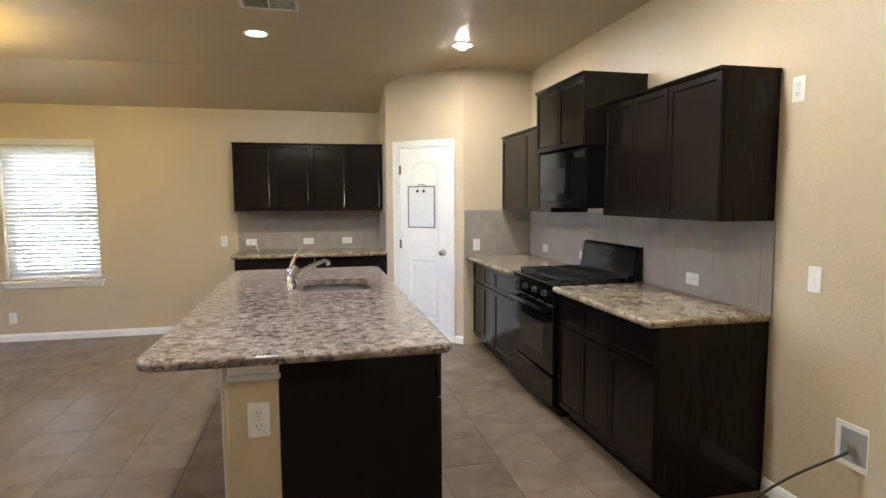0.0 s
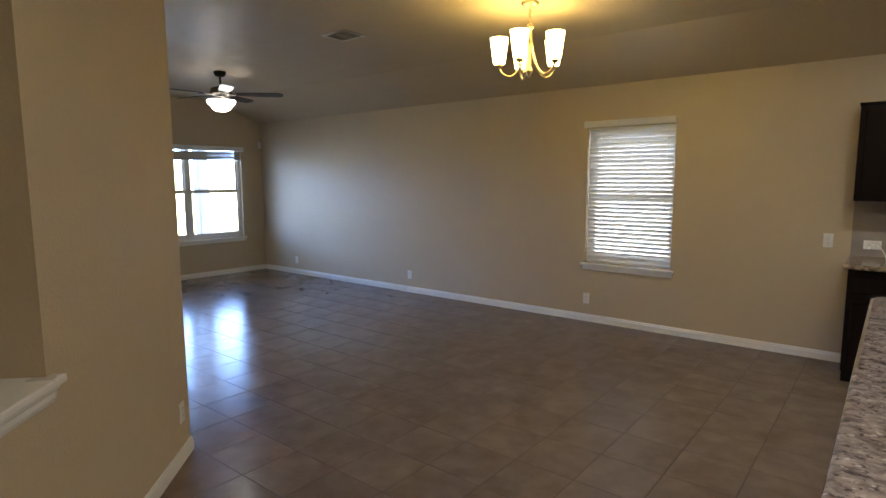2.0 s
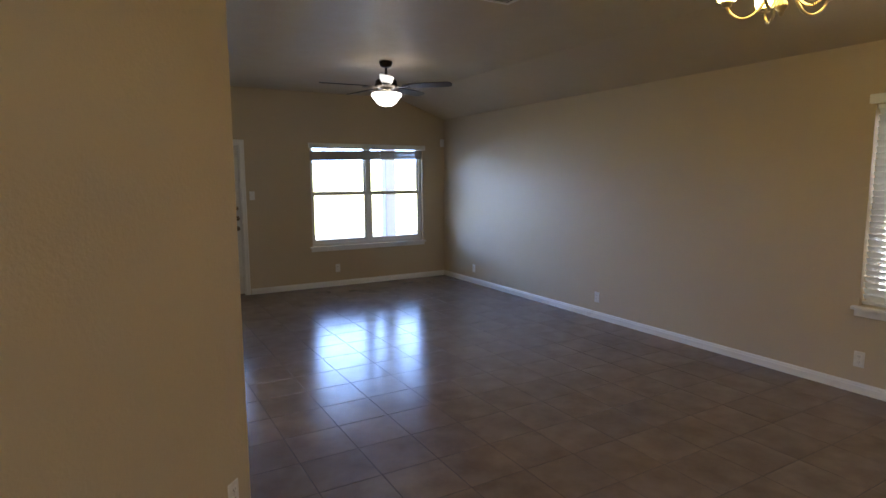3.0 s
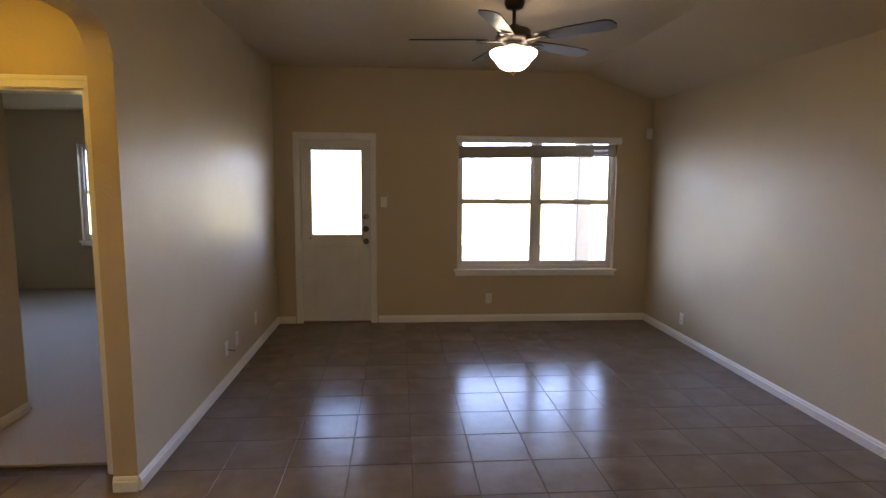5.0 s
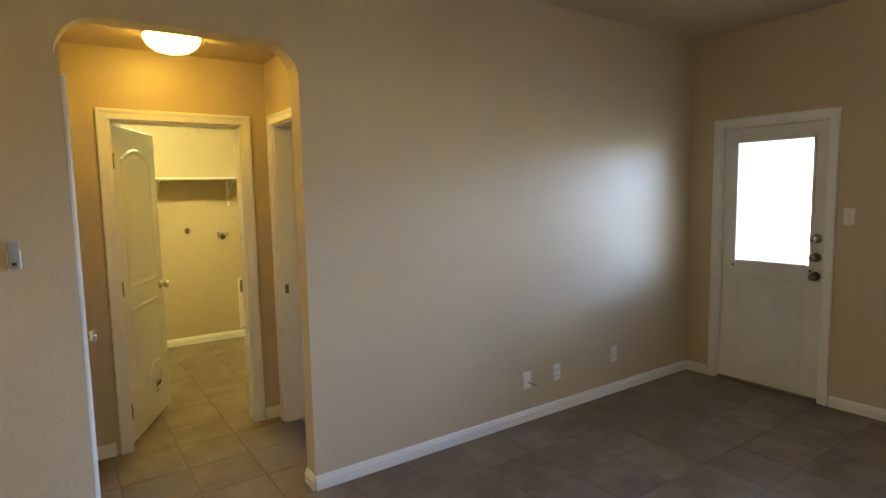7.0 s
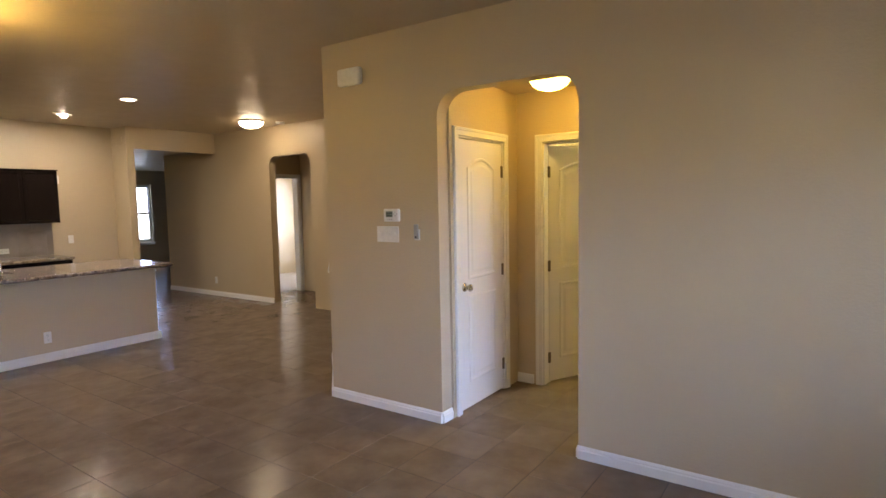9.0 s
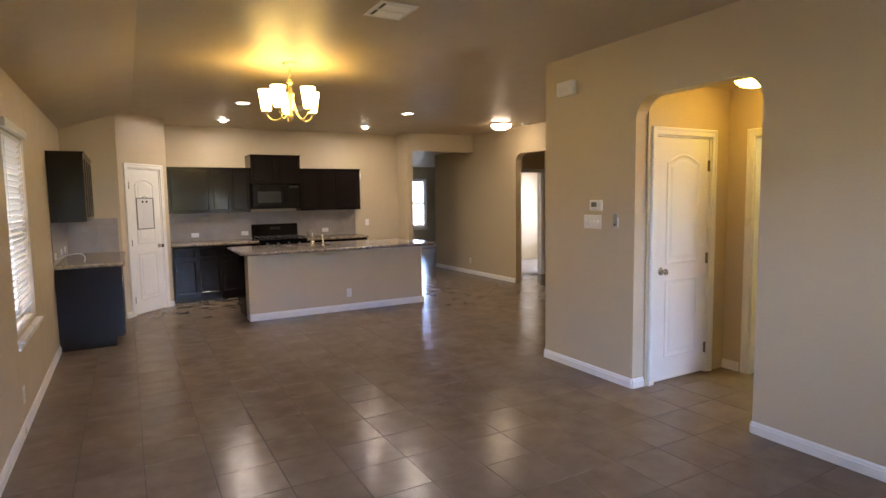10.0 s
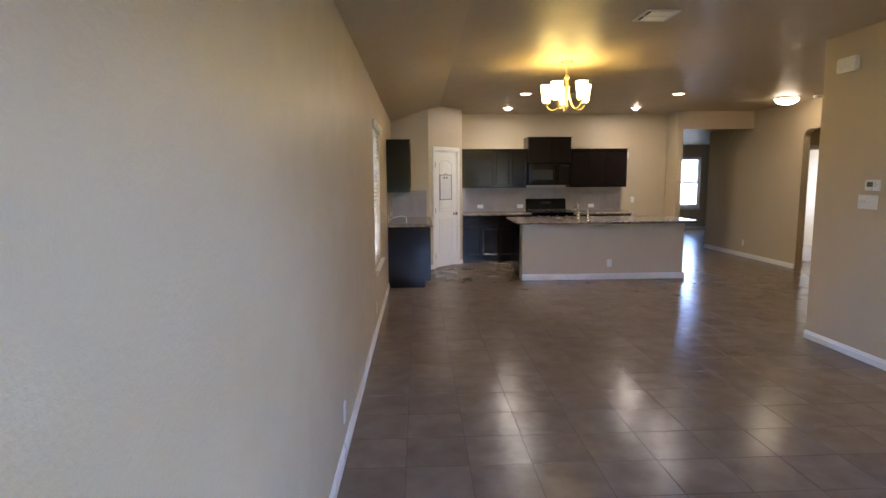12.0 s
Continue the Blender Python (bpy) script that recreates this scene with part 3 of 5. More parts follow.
counter("countertop", rounded_rect(1.69, SX - 0.001, 4.395, 5.677, (0.01,) * 4, 3), "speckled olive-beige granite countertop between pantry and range")
counter("countertop", rounded_rect(1.715, SX - 0.001, 2.495, 3.598, (0.02, 0.01, 0.01, 0.01), 3), "speckled olive-beige granite countertop at the cabinet end")
counter("countertop", rounded_rect(-0.645, PA.x - 0.001, 6.275, NY - 0.001, (0.02, 0.01, 0.01, 0.01), 3), "speckled olive-beige granite countertop on the side run")

# island
IX0, IX1, IY0, IY1 = -0.158, 0.71, 2.405, 4.915
isl = thing("kitchen_island", Matrix.Translation((0.2, 3.7, 0)), "kitchen island with tan half wall and dark cabinet side", "kitchen island")
L = lambda *a: (a[0] - 0.2, a[1] - 0.2, a[2] - 3.7, a[3] - 3.7, a[4], a[5])
q = 0.028
arc = [(IX0 + q - q * math.cos(a), IY0 + q - q * math.sin(a)) for a in [k * math.pi / 12 for k in range(7)]]
bm = bmesh.new()
ends = [[bm.verts.new((x - 0.2, y - 3.7, z)) for x, y in arc + [(0.055, IY0), (0.055, IY1), (IX0, IY1)]] for z in (0.0, 0.869)]
bm.faces.new(ends[0]), bm.faces.new(ends[1][::-1])
for k in range(len(ends[0])):
    f = bm.faces.new([ends[0][k], ends[1][k], ends[1][(k + 1) % len(ends[0])], ends[0][(k + 1) % len(ends[0])]])
    f.smooth = k < 6
part("half_wall", clean(bm), M_WALL, isl, "tan painted drywall half wall with rounded corner")
part("end_panel", boxes(L(0.058, IX1 - 0.03, IY0 + 0.002, IY0 + 0.02, 0.0, 0.869)), M_WOOD, isl, "dark espresso end panel")
part("cabinet_body", boxes(L(0.058, IX1 - 0.022, IY0 + 0.022, IY1 - 0.002, 0.10, 0.66), L(0.058, IX1 - 0.10, IY0 + 0.03, IY1 - 0.01, 0, 0.10)), M_WOOD, isl)
s = (IY1 - IY0 - 0.03) / 4
for i in range(4):
    for a, b in ((0.115, 0.655), (0.665, 0.855)):
        f = part("drawer" if a > 0.5 else "door", framed_panel(s - 0.008, b - a), M_WOOD, isl)
        f.matrix_basis = Matrix.Translation((IX1 - 0.0215 - 0.2, IY0 + 0.024 + i * s - 3.7, a)) @ Matrix.Rotation(radians(90), 4, 'Z')
prof = [(0, 0), (0.016, 0), (0.016, 0.062), (0.011, 0.070), (0.011, 0.078), (0.004, 0.092), (0, 0.092)]
bm = prism(bmesh.new(), [(-d, z) for d, z in prof], IY0 - 0.016 - 3.7, IY1 - 3.7, Matrix(((1, 0, 0, IX0 - 0.2), (0, 1, 0, 0), (0, 0, 1, 0), (0, 0, 0, 1))))
prism(bm, [(-d, z) for d, z in prof], -0.055 + 0.2, -IX0 + 0.2, Matrix(((0, -1, 0, 0), (1, 0, 0, IY0 - 3.7), (0, 0, 1, 0), (0, 0, 0, 1))))
part("baseboard", clean(bm), M_TRIM, isl, "white moulded baseboard")
part("cap_moulding", boxes(L(IX0 + 0.024, 0.066, IY0 - 0.018, IY0 - 0.001, 0.800, 0.822), L(IX0 + 0.028, 0.060, IY0 - 0.010, IY0 - 0.001, 0.823, 0.868), bev=0.003), M_TRIM, isl, "white trim under the counter")
SINK = (0.12, 0.555, 3.70, 4.30)
counter("island_countertop", rounded_rect(-0.44, 0.735, 2.315, 5.03, (0.09, 0.05, 0.05, 0.09), 8), "speckled pink-brown granite island countertop with sink", hole=rounded_rect(*SINK, (0.05,) * 4, 4), nose=0.014, stone=M_GRANITE)

# sink: two steel bowls under the stone
sk = thing("kitchen_sink", Matrix.Translation((0.32, 4.0, 0.7)), "double-bowl stainless steel undermount sink", "sink")


def bowl(y0, y1):
    bm = bmesh.new()
    o = rounded_rect(SINK[0] - 0.32 - 0.004, SINK[1] - 0.32 + 0.004, y0, y1, (0.05,) * 4, 5)
    k = len(o)
    cx, cy = 0, (y0 + y1) / 2
    rings = []
    for sc, z in ((1.06, 0.170), (1.0, 0.170), (0.97, 0.03), (0.90, 0.005), (0.2, 0.0)):
        rings.append([bm.verts.new((cx + (x - cx) * sc, cy + (y - cy) * sc, z)) for x, y in o])
    for a, b in zip(rings, rings[1:]):
        for i in range(k):
            f = bm.faces.new([a[i], a[(i + 1) % k], b[(i + 1) % k], b[i]])
            f.smooth = True
    bm.faces.new(rings[-1])
    return clean(bm)


part("bowl", bowl(-0.305, -0.012), M_STEEL, sk)
part("bowl", bowl(0.012, 0.305), M_STEEL, sk)
for y in (-0.158, 0.158):
    part("drain", lathe(bmesh.new(), [(0.0, 0.004), (0.03, 0.003), (0.045, 0.006), (0.045, 0.001)], 16, Matrix.Translation((0, y, 0))), M_CHROME, sk)
# faucet, sprayer
fc = thing("kitchen_faucet", Matrix.Translation((0.05, 4.0, 0.911)) @ Matrix.Scale(1.1, 4), "chrome single-lever kitchen faucet behind the sink", "faucet")
part("base", lathe(bmesh.new(), [(0, 0), (0.032, 0), (0.032, 0.008), (0.026, 0.014), (0.024, 0.09), (0.027, 0.10), (0.022, 0.115), (0, 0.12)], 20), M_CHROME, fc)
part("spout", tube(bmesh.new(), bez((0.01, 0, 0.06), (0.06, 0, 0.10), (0.12, 0, 0.13), (0.20, 0, 0.155)) + [Vector((0.215, 0, 0.145)), Vector((0.217, 0, 0.125))], [0.016] * 4 + [0.013] * 11, 12), M_CHROME, fc)
part("lever", tube(bmesh.new(), bez((0, 0, 0.115), (0.01, 0, 0.16), (0.03, 0, 0.20), (0.075, 0, 0.235)), [0.012] * 5 + [0.008] * 8, 10), M_CHROME, fc)
sp = thing("sink_sprayer", Matrix.Translation((0.055, 3.85, 0.911)) @ Matrix.Scale(1.1, 4), "chrome pull-out sprayer beside the faucet", "sprayer")
part("holder", lathe(bmesh.new(), [(0, 0), (0.024, 0), (0.024, 0.006), (0.016, 0.02), (0.016, 0.035), (0, 0.035)], 16), M_CHROME, sp)
part("head", tube(bmesh.new(), bez((0, 0, 0.034), (0, 0, 0.08), (0.004, 0, 0.11), (0.03, 0, 0.14)), [0.011] * 6 + [0.015] * 7, 10), M_CHROME, sp)

# range
rg = thing("gas_range", MS(4.385, 1.73), "black freestanding gas range with oven", "stove")
RW = 0.78
part("body", boxes((0, RW, 0.03, 0.63, 0.06, 0.90), (0.03, RW - 0.03, 0.08, 0.6, 0, 0.06)), M_BLACK, rg)
bm = bmesh.new()
box(bm, 0.01, RW - 0.01, 0.0, 0.028, 0.30, 0.775, bev=0.006)
od = part("oven_door", bm, M_BLACK, rg)
part("oven_window", boxes((0.17, RW - 0.17, -0.003, -0.0005, 0.40, 0.62)), simple("oven_glass", (0.05, 0.045, 0.04), 0.06), od, "dark oven window")
part("handle", tube(bmesh.new(), [(0.06, 0.0, 0.72), (0.07, -0.04, 0.735), (0.1, -0.05, 0.74), (RW - 0.1, -0.05, 0.74), (RW - 0.07, -0.04, 0.735), (RW - 0.06, 0.0, 0.72)], 0.013, 10), M_BLACK, od)
part("storage_drawer", boxes((0.01, RW - 0.01, 0.0, 0.028, 0.07, 0.285), bev=0.006), M_BLACK, rg)
part("control_panel", boxes((0.0, RW, 0.0, 0.05, 0.785, 0.898), bev=0.008), M_BLACK, rg)
for i in range(4):
    part("knob", lathe(bmesh.new(), [(0, 0.03), (0.016, 0.03), (0.019, 0.024), (0.021, 0.002), (0, 0.002)], 14, Matrix.Translation((0.13 + i * 0.173, -0.0005, 0.843)) @ Matrix.Rotation(radians(90), 4, 'X')), M_IRON, rg)
part("cooktop", boxes((-0.004, RW + 0.004, -0.006, 0.60, 0.90, 0.917), bev=0.006), M_BLACK, rg)
for bx in (0.20, 0.58):
    bm = bmesh.new()
    for y in (0.05, 0.31, 0.55):
        box(bm, bx - 0.17, bx + 0.17, y, y + 0.012, 0.938, 0.95)
    for x in (-0.165, -0.055, 0.045, 0.155):
        box(bm, bx + x, bx + x + 0.011, 0.05, 0.562, 0.938, 0.95)
    for x in (-0.165, 0.155):
        for y in (0.05, 0.55):
            box(bm, bx + x, bx + x + 0.011, y, y + 0.012, 0.917, 0.938)
    part("burner_grate", bm, M_IRON, rg)
    for y in (0.17, 0.44):
        part("burner_cap", lathe(bmesh.new(), [(0, 0.935), (0.035, 0.934), (0.04, 0.928), (0.05, 0.925), (0.05, 0.917)], 18, Matrix.Translation((bx, y, 0))), M_IRON, rg)
bm = prism(bmesh.new(), [(0.57, 0.917), (0.655, 0.917), (0.655, 1.15), (0.615, 1.15), (0.60, 1.13)], 0.0, RW, Matrix(((0, 1, 0, 0), (1, 0, 0, 0), (0, 0, 1, 0), (0, 0, 0, 1))))
bmesh.ops.bevel(bm, geom=list(bm.edges), offset=0.006, segments=2, affect='EDGES')
part("backguard", clean(bm), M_BLACK, rg)
part("clock_display", boxes((0.30, 0.48, 0.588, 0.592, 1.05, 1.10)), M_LCD, rg)

# microwave
mw = thing("microwave", MS(4.42, 1.96), "black over-the-range microwave under the raised cabinet", "microwave")
MWW = 0.79
part("body", boxes((0, MWW, 0.03, 0.42, 1.415, 1.828)), M_BLACK, mw)
md = part("door", boxes((0.004, 0.575, 0, 0.028, 1.455, 1.825), bev=0.006), M_BLACK, mw)
part("window", boxes((0.09, 0.47, -0.003, -0.0005, 1.52, 1.70)), simple("microwave_glass", (0.018, 0.018, 0.019), 0.2), md, "grey mesh window")
part("handle", tube(bmesh.new(), [(0.545, 0, 1.50), (0.545, -0.03, 1.51), (0.545, -0.03, 1.77), (0.545, 0, 1.78)], 0.011, 8), M_BLACK, md)
cp = part("control_panel", boxes((0.58, MWW - 0.004, 0, 0.028, 1.455, 1.825), bev=0.006), M_BLACK, mw)
part("display", boxes((0.61, 0.76, -0.002, -0.0005, 1.76, 1.80)), M_LCD, cp)
for i in range(4):
    for j in range(3):
        part("button", boxes((0.615 + j * 0.05, 0.652 + j * 0.05, -0.002, -0.0005, 1.52 + i * 0.052, 1.55 + i * 0.052)), M_BLACK, cp)
part("vent_grille", boxes(*[(0.01, MWW - 0.01, 0.004 + i * 0.002, 0.03, 1.418 + i * 0.009, 1.424 + i * 0.009) for i in range(4)]), M_BLACK, mw)


# ---- lamps ----
def can_lamp(x, y, z, width, watts):
    """The light that a recessed lamp throws down into the room."""
    d = bpy.data.lights.new("recessed_lamp", 'AREA')
    d.shape, d.size, d.energy, d.color = 'DISK', width, watts, LAMP_KITCHEN
    new("recessed_lamp", d).matrix_world = Matrix.Translation((x, y, z))


# chandelier with five cup shades
CH = Matrix.Translation((-2.488, 4.89, CZ))
ch = thing("chandelier", CH, "brass five-arm chandelier with glowing white glass shades", "chandelier")
part("canopy", lathe(bmesh.new(), [(0, 0), (0.062, 0), (0.064, -0.008), (0.045, -0.026), (0.016, -0.034), (0, -0.034)], 24), M_BRASS, ch)
bm = bmesh.new()
for i in range(5):
    tube(bm, [(0.011 * math.cos(t) * (1 if i % 2 else 0), 0.011 * math.cos(t) * (0 if i % 2 else 1), -0.045 - i * 0.022 + 0.016 * math.sin(t)) for t in [k * math.pi / 5 for k in range(11)]], 0.003, 6)
part("chain", bm, M_BRASS, ch)
part("stem", lathe(bmesh.new(), [(0, -0.14), (0.016, -0.145), (0.02, -0.16), (0.03, -0.165), (0.03, -0.175), (0.014, -0.185), (0.012, -0.44), (0.022, -0.455), (0.026, -0.475), (0.012, -0.495), (0.008, -0.51), (0, -0.515)], 18), M_BRASS, ch)
for i in range(5):
    R = Matrix.Rotation(radians(72 * i - 6), 4, 'Z')
    a = part("arm", tube(bmesh.new(), bez((0.012, 0, -0.20), (0.03, 0, -0.46), (0.12, 0, -0.56), (0.20, 0, -0.47), 14) + [Vector((0.215, 0, -0.44))], 0.007, 8, R), M_BRASS, ch)
    part("cup", lathe(bmesh.new(), [(0, -0.442), (0.02, -0.44), (0.024, -0.425), (0.03, -0.42), (0, -0.418)], 16, R @ Matrix.Translation((0.215, 0, 0))), M_BRASS, a)
    part("shade", lathe(bmesh.new(), [(0.0, -0.416), (0.036, -0.416), (0.043, -0.402), (0.052, -0.33), (0.065, -0.235), (0.062, -0.235), (0.049, -0.33), (0.040, -0.398), (0.0, -0.408)], 20, R @ Matrix.Translation((0.215, 0, 0))), M_SHADE, a, "frosted glowing glass shade")
    part("bulb", lathe(bmesh.new(), [(0, -0.31), (0.018, -0.32), (0.026, -0.345), (0.018, -0.38), (0.01, -0.405), (0, -0.406)], 12, R @ Matrix.Translation((0.215, 0, 0))), M_BULB, a)


def can_light(x, y, bulb):
    c = thing("recessed_light", Matrix.Translation((x, y, CZ)), "lit recessed ceiling light with " + ("a bare bulb showing below its trim" if bulb else "a flush white lens"), "ceiling light", "recessed kitchen lights")
    part("trim_ring", lathe(bmesh.new(), [(0.072, -0.001), (0.098, -0.001), (0.097, -0.006), (0.075, -0.009), (0.072, -0.001)], 28), M_TRIM, c)
    if bulb:
        part("baffle", lathe(bmesh.new(), [(0.074, -0.004), (0.04, -0.002), (0.0, -0.002)], 24), M_PLASTIC, c)
        part("bulb", lathe(bmesh.new(), [(0, -0.040), (0.022, -0.037), (0.037, -0.027), (0.041, -0.015), (0.03, -0.004), (0, -0.003)], 20), M_CANBULB, c)
        can_lamp(x, y, CZ - 0.046, 0.08, W_BULB)
    else:
        part("lens", lathe(bmesh.new(), [(0.072, -0.005), (0.05, -0.008), (0.0, -0.010)], 24), M_CANLENS, c)
        can_lamp(x, y, CZ - 0.013, 0.13, W_CAN)


can_light(-0.20, 4.89, False)
can_light(1.45, 4.89, True)
can_light(1.45, 2.62, True)
can_light(-0.20, 2.62, False)


def dome_light(x, y, z, r, mat, rim, label):
    d = thing("dome_light", Matrix.Translation((x, y, z)), label, "ceiling light")
    part("pan", lathe(bmesh.new(), [(0, 0), (r * 1.04, 0), (r * 1.06, -0.012), (r * 1.0, -0.026), (0, -0.024)], 32), rim, d)
    part("glass_bowl", lathe(bmesh.new(), [(r * 0.98, -0.026), (r * 0.97, -0.04), (r * 0.85, -0.07), (r * 0.6, -0.095), (r * 0.3, -0.108), (0, -0.112)], 32), mat, d, "glowing frosted glass bowl")


dome_light(0.172, 0.72, CZ, 0.17, M_HALLGLASS, M_NICKEL, "lit flush dome ceiling light with nickel rim")
dome_light(-5.06, 2.13, 2.44, 0.145, M_VESTGLASS, M_NICKEL, "lit flush dome light in the vestibule")

# ceiling fan
FX, FY = -6.53, 4.85
fan = thing("ceiling_fan", Matrix.Translation((FX, FY, CZ)), "dark bronze five-blade ceiling fan with lit glass bowl", "ceiling fan")
part("canopy", lathe(bmesh.new(), [(0, 0), (0.066, 0), (0.068, -0.02), (0.056, -0.05), (0.03, -0.062), (0, -0.062)], 24), M_BRONZE, fan)
part("downrod", lathe(bmesh.new(), [(0.013, -0.06), (0.013, -0.155), (0.032, -0.158), (0.034, -0.172), (0, -0.172)], 16), M_BRONZE, fan)
part("motor_housing", lathe(bmesh.new(), [(0, -0.170), (0.055, -0.172), (0.098, -0.184), (0.112, -0.200), (0.112, -0.226), (0.120, -0.232), (0.120, -0.246), (0.098, -0.266), (0.066, -0.278), (0, -0.278)], 32), M_BRONZE, fan)
for i in range(5):
    R = Matrix.Rotation(radians(72 * i - 24), 4, 'Z') @ Matrix.Translation((0, 0, -0.256))
    bm = bmesh.new()
    ol = [(0.17, -0.045), (0.42, -0.064), (0.64, -0.068), (0.685, -0.05), (0.70, 0.0), (0.685, 0.05), (0.64, 0.068), (0.40, 0.062), (0.17, 0.045)]
    prism(bm, ol, 0.0, 0.007, R @ Matrix.Rotation(radians(-11), 4, 'X') @ Matrix(((1, 0, 0, 0), (0, 0, 1, 0), (0, 1, 0, 0), (0, 0, 0, 1))))
    b = part("blade", clean(bm), M_BLADE, fan)
    bm = bmesh.new()
    box(bm, 0.09, 0.24, -0.016, 0.016, -0.012, -0.004, bev=0.003)
    box(bm, 0.19, 0.25, -0.04, 0.04, -0.012, -0.005, bev=0.003)
    bmesh.ops.transform(bm, matrix=R, verts=bm.verts)
    part("blade_iron", bm, M_BRONZE, b)
part("light_fitter", lathe(bmesh.new(), [(0, -0.276), (0.050, -0.278), (0.054, -0.290), (0.040, -0.298), (0.040, -0.306), (0.094, -0.312), (0.098, -0.322), (0, -0.322)], 28), M_NICKEL, fan)
part("glass_bowl", lathe(bmesh.new(), [(0.090, -0.321), (0.148, -0.323), (0.157, -0.329), (0.158, -0.338), (0.150, -0.356), (0.128, -0.378), (0.110, -0.402), (0.092, -0.425), (0.062, -0.443), (0.025, -0.451), (0, -0.452)], 32), M_FANGLASS, fan, "glowing white glass bowl")
part("finial", lathe(bmesh.new(), [(0, -0.484), (0.004, -0.482), (0.008, -0.472), (0.020, -0.460), (0.022, -0.451), (0, -0.450)], 12), M_BRASS, fan)
part("pull_chain", tube(bmesh.new(), [(0.098, 0.07, -0.315), (0.122, 0.088, -0.34), (0.122, 0.088, -0.44)], 0.0015, 5), M_BRASS, fan)


# ---- doors and windows ----
def wm(p0, p1, u=0.0, z=0.0):
    """Frame on a wall face: x along the wall, y into it, z up."""
    p0, p1 = Vector((*p0, 0)), Vector((*p1, 0))
    d = (p1 - p0).normalized()
    o = p0 + d * u
    return Matrix(((d.x, -d.y, 0, o.x), (d.y, d.x, 0, o.y), (0, 0, 1, z), (0, 0, 0, 1)))


def ring_relief(bm, outline, steps, y, sgn):
    """Stepped moulding on a door face: steps of (inset, height)."""
    k = len(outline)
    rings = []
    for d, h in steps:
        ring = []
        for i in range(k):
            a, b, e = Vector(outline[i - 1]), Vector(outline[i]), Vector(outline[(i + 1) % k])
            n1 = (b - a).normalized()
            n2 = (e - b).normalized()
            n1, n2 = Vector((-n1.y, n1.x)), Vector((-n2.y, n2.x))
            q = b + (n1 + n2) * (d / max(0.3, 1 + n1.dot(n2)))
            ring.append(bm.verts.new((q.x, y - sgn * h, q.y)))
        rings.append(ring)
    for a, b in zip(rings, rings[1:]):
        for i in range(k):
            bm.faces.new([a[i], a[(i + 1) % k], b[(i + 1) % k], b[i]])
    bm.faces.new(rings[-1])


RELIEF = ((0, 0.0), (0.007, 0.007), (0.018, 0.007), (0.030, 0.0015), (0.048, 0.0015), (0.068, 0.006))


def slab_door(w, h, t=0.035, hole=None):
    """Two-panel moulded door leaf with an arched upper panel; x from the hinge, faces at y=0 and y=t."""
    bm = bmesh.new()
    box(bm, 0, w, 0, t, 0.012, h, bev=0.002)
    e = 0.115
    x0, x1 = e, w - e
    up = [(x0, 0.98), (x1, 0.98), (x1, h - 0.20)]
    for i in range(1, 12):
        a = i / 12
        x = x1 + (x0 - x1) * a
        up.append((x, h - 0.20 + 0.075 * math.sin(math.pi * a)))
    up.append((x0, h - 0.20))
    low = [(x0, 0.20), (x1, 0.20), (x1, 0.86), (x0, 0.86)]
    for o in (up, low):
        ring_relief(bm, o, RELIEF, 0, 1)
        ring_relief(bm, o, RELIEF, t, -1)
    return clean(bm)


def knob(parent, x, z, y, sgn, mat=None):
    m = Matrix.Translation((x, y, z)) @ Matrix.Rotation(radians(90 * sgn), 4, 'X')
    part("doorknob", lathe(bmesh.new(), [(0, 0), (0.032, 0), (0.033, 0.006), (0.014, 0.012), (0.011, 0.030), (0.020, 0.036), (0.027, 0.048), (0.026, 0.060), (0.016, 0.067), (0, 0.068)], 20, m), mat or M_NICKEL, parent)


def hinges(parent, x, y, h, w=0.018):
    for z in (0.22, h * 0.5, h - 0.22):
        bm = bmesh.new()
        box(bm, x - w, x + w, y - 0.003, y - 0.0005, z - 0.045, z + 0.045)
        lathe(bm, [(0, -0.047), (0.006, -0.047), (0.006, 0.047), (0, 0.047)], 8, Matrix.Translation((x, y - 0.006, z)))
        part("hinge", bm, M_HINGE, parent)


def casing(parent, w, h, y, sgn, cw=0.058, bottom=0.0):
    """Moulded flat trim round an opening, standing out from the wall face at y."""
    for nm, a in (("casing_side", (-cw, 0.004, bottom, h)), ("casing_side", (w - 0.004, w + cw, bottom, h)), ("casing_head", (-cw, w + cw, h - 0.004, h + cw))):
        x0, x1, z0, z1 = a
        bm = bmesh.new()
        ya, yb = (y - 0.016, y) if sgn > 0 else (y, y + 0.016)
        box(bm, x0, x1, ya, yb, z0, z1, bev=0.003)
        if nm == "casing_side":
            mid = x0 + 0.014 if x0 < 0 else x1 - 0.014
            box(bm, mid - 0.010, mid + 0.010, ya - 0.005 * (sgn > 0), yb + 0.005 * (sgn < 0), z0, z1 + cw - 0.008, bev=0.002)
        else:
            box(bm, x0 + 0.02, x1 - 0.02, ya - 0.005 * (sgn > 0), yb + 0.005 * (sgn < 0), z1 - 0.024, z1 - 0.004, bev=0.002)
        part(nm, bm, M_TRIM, parent)


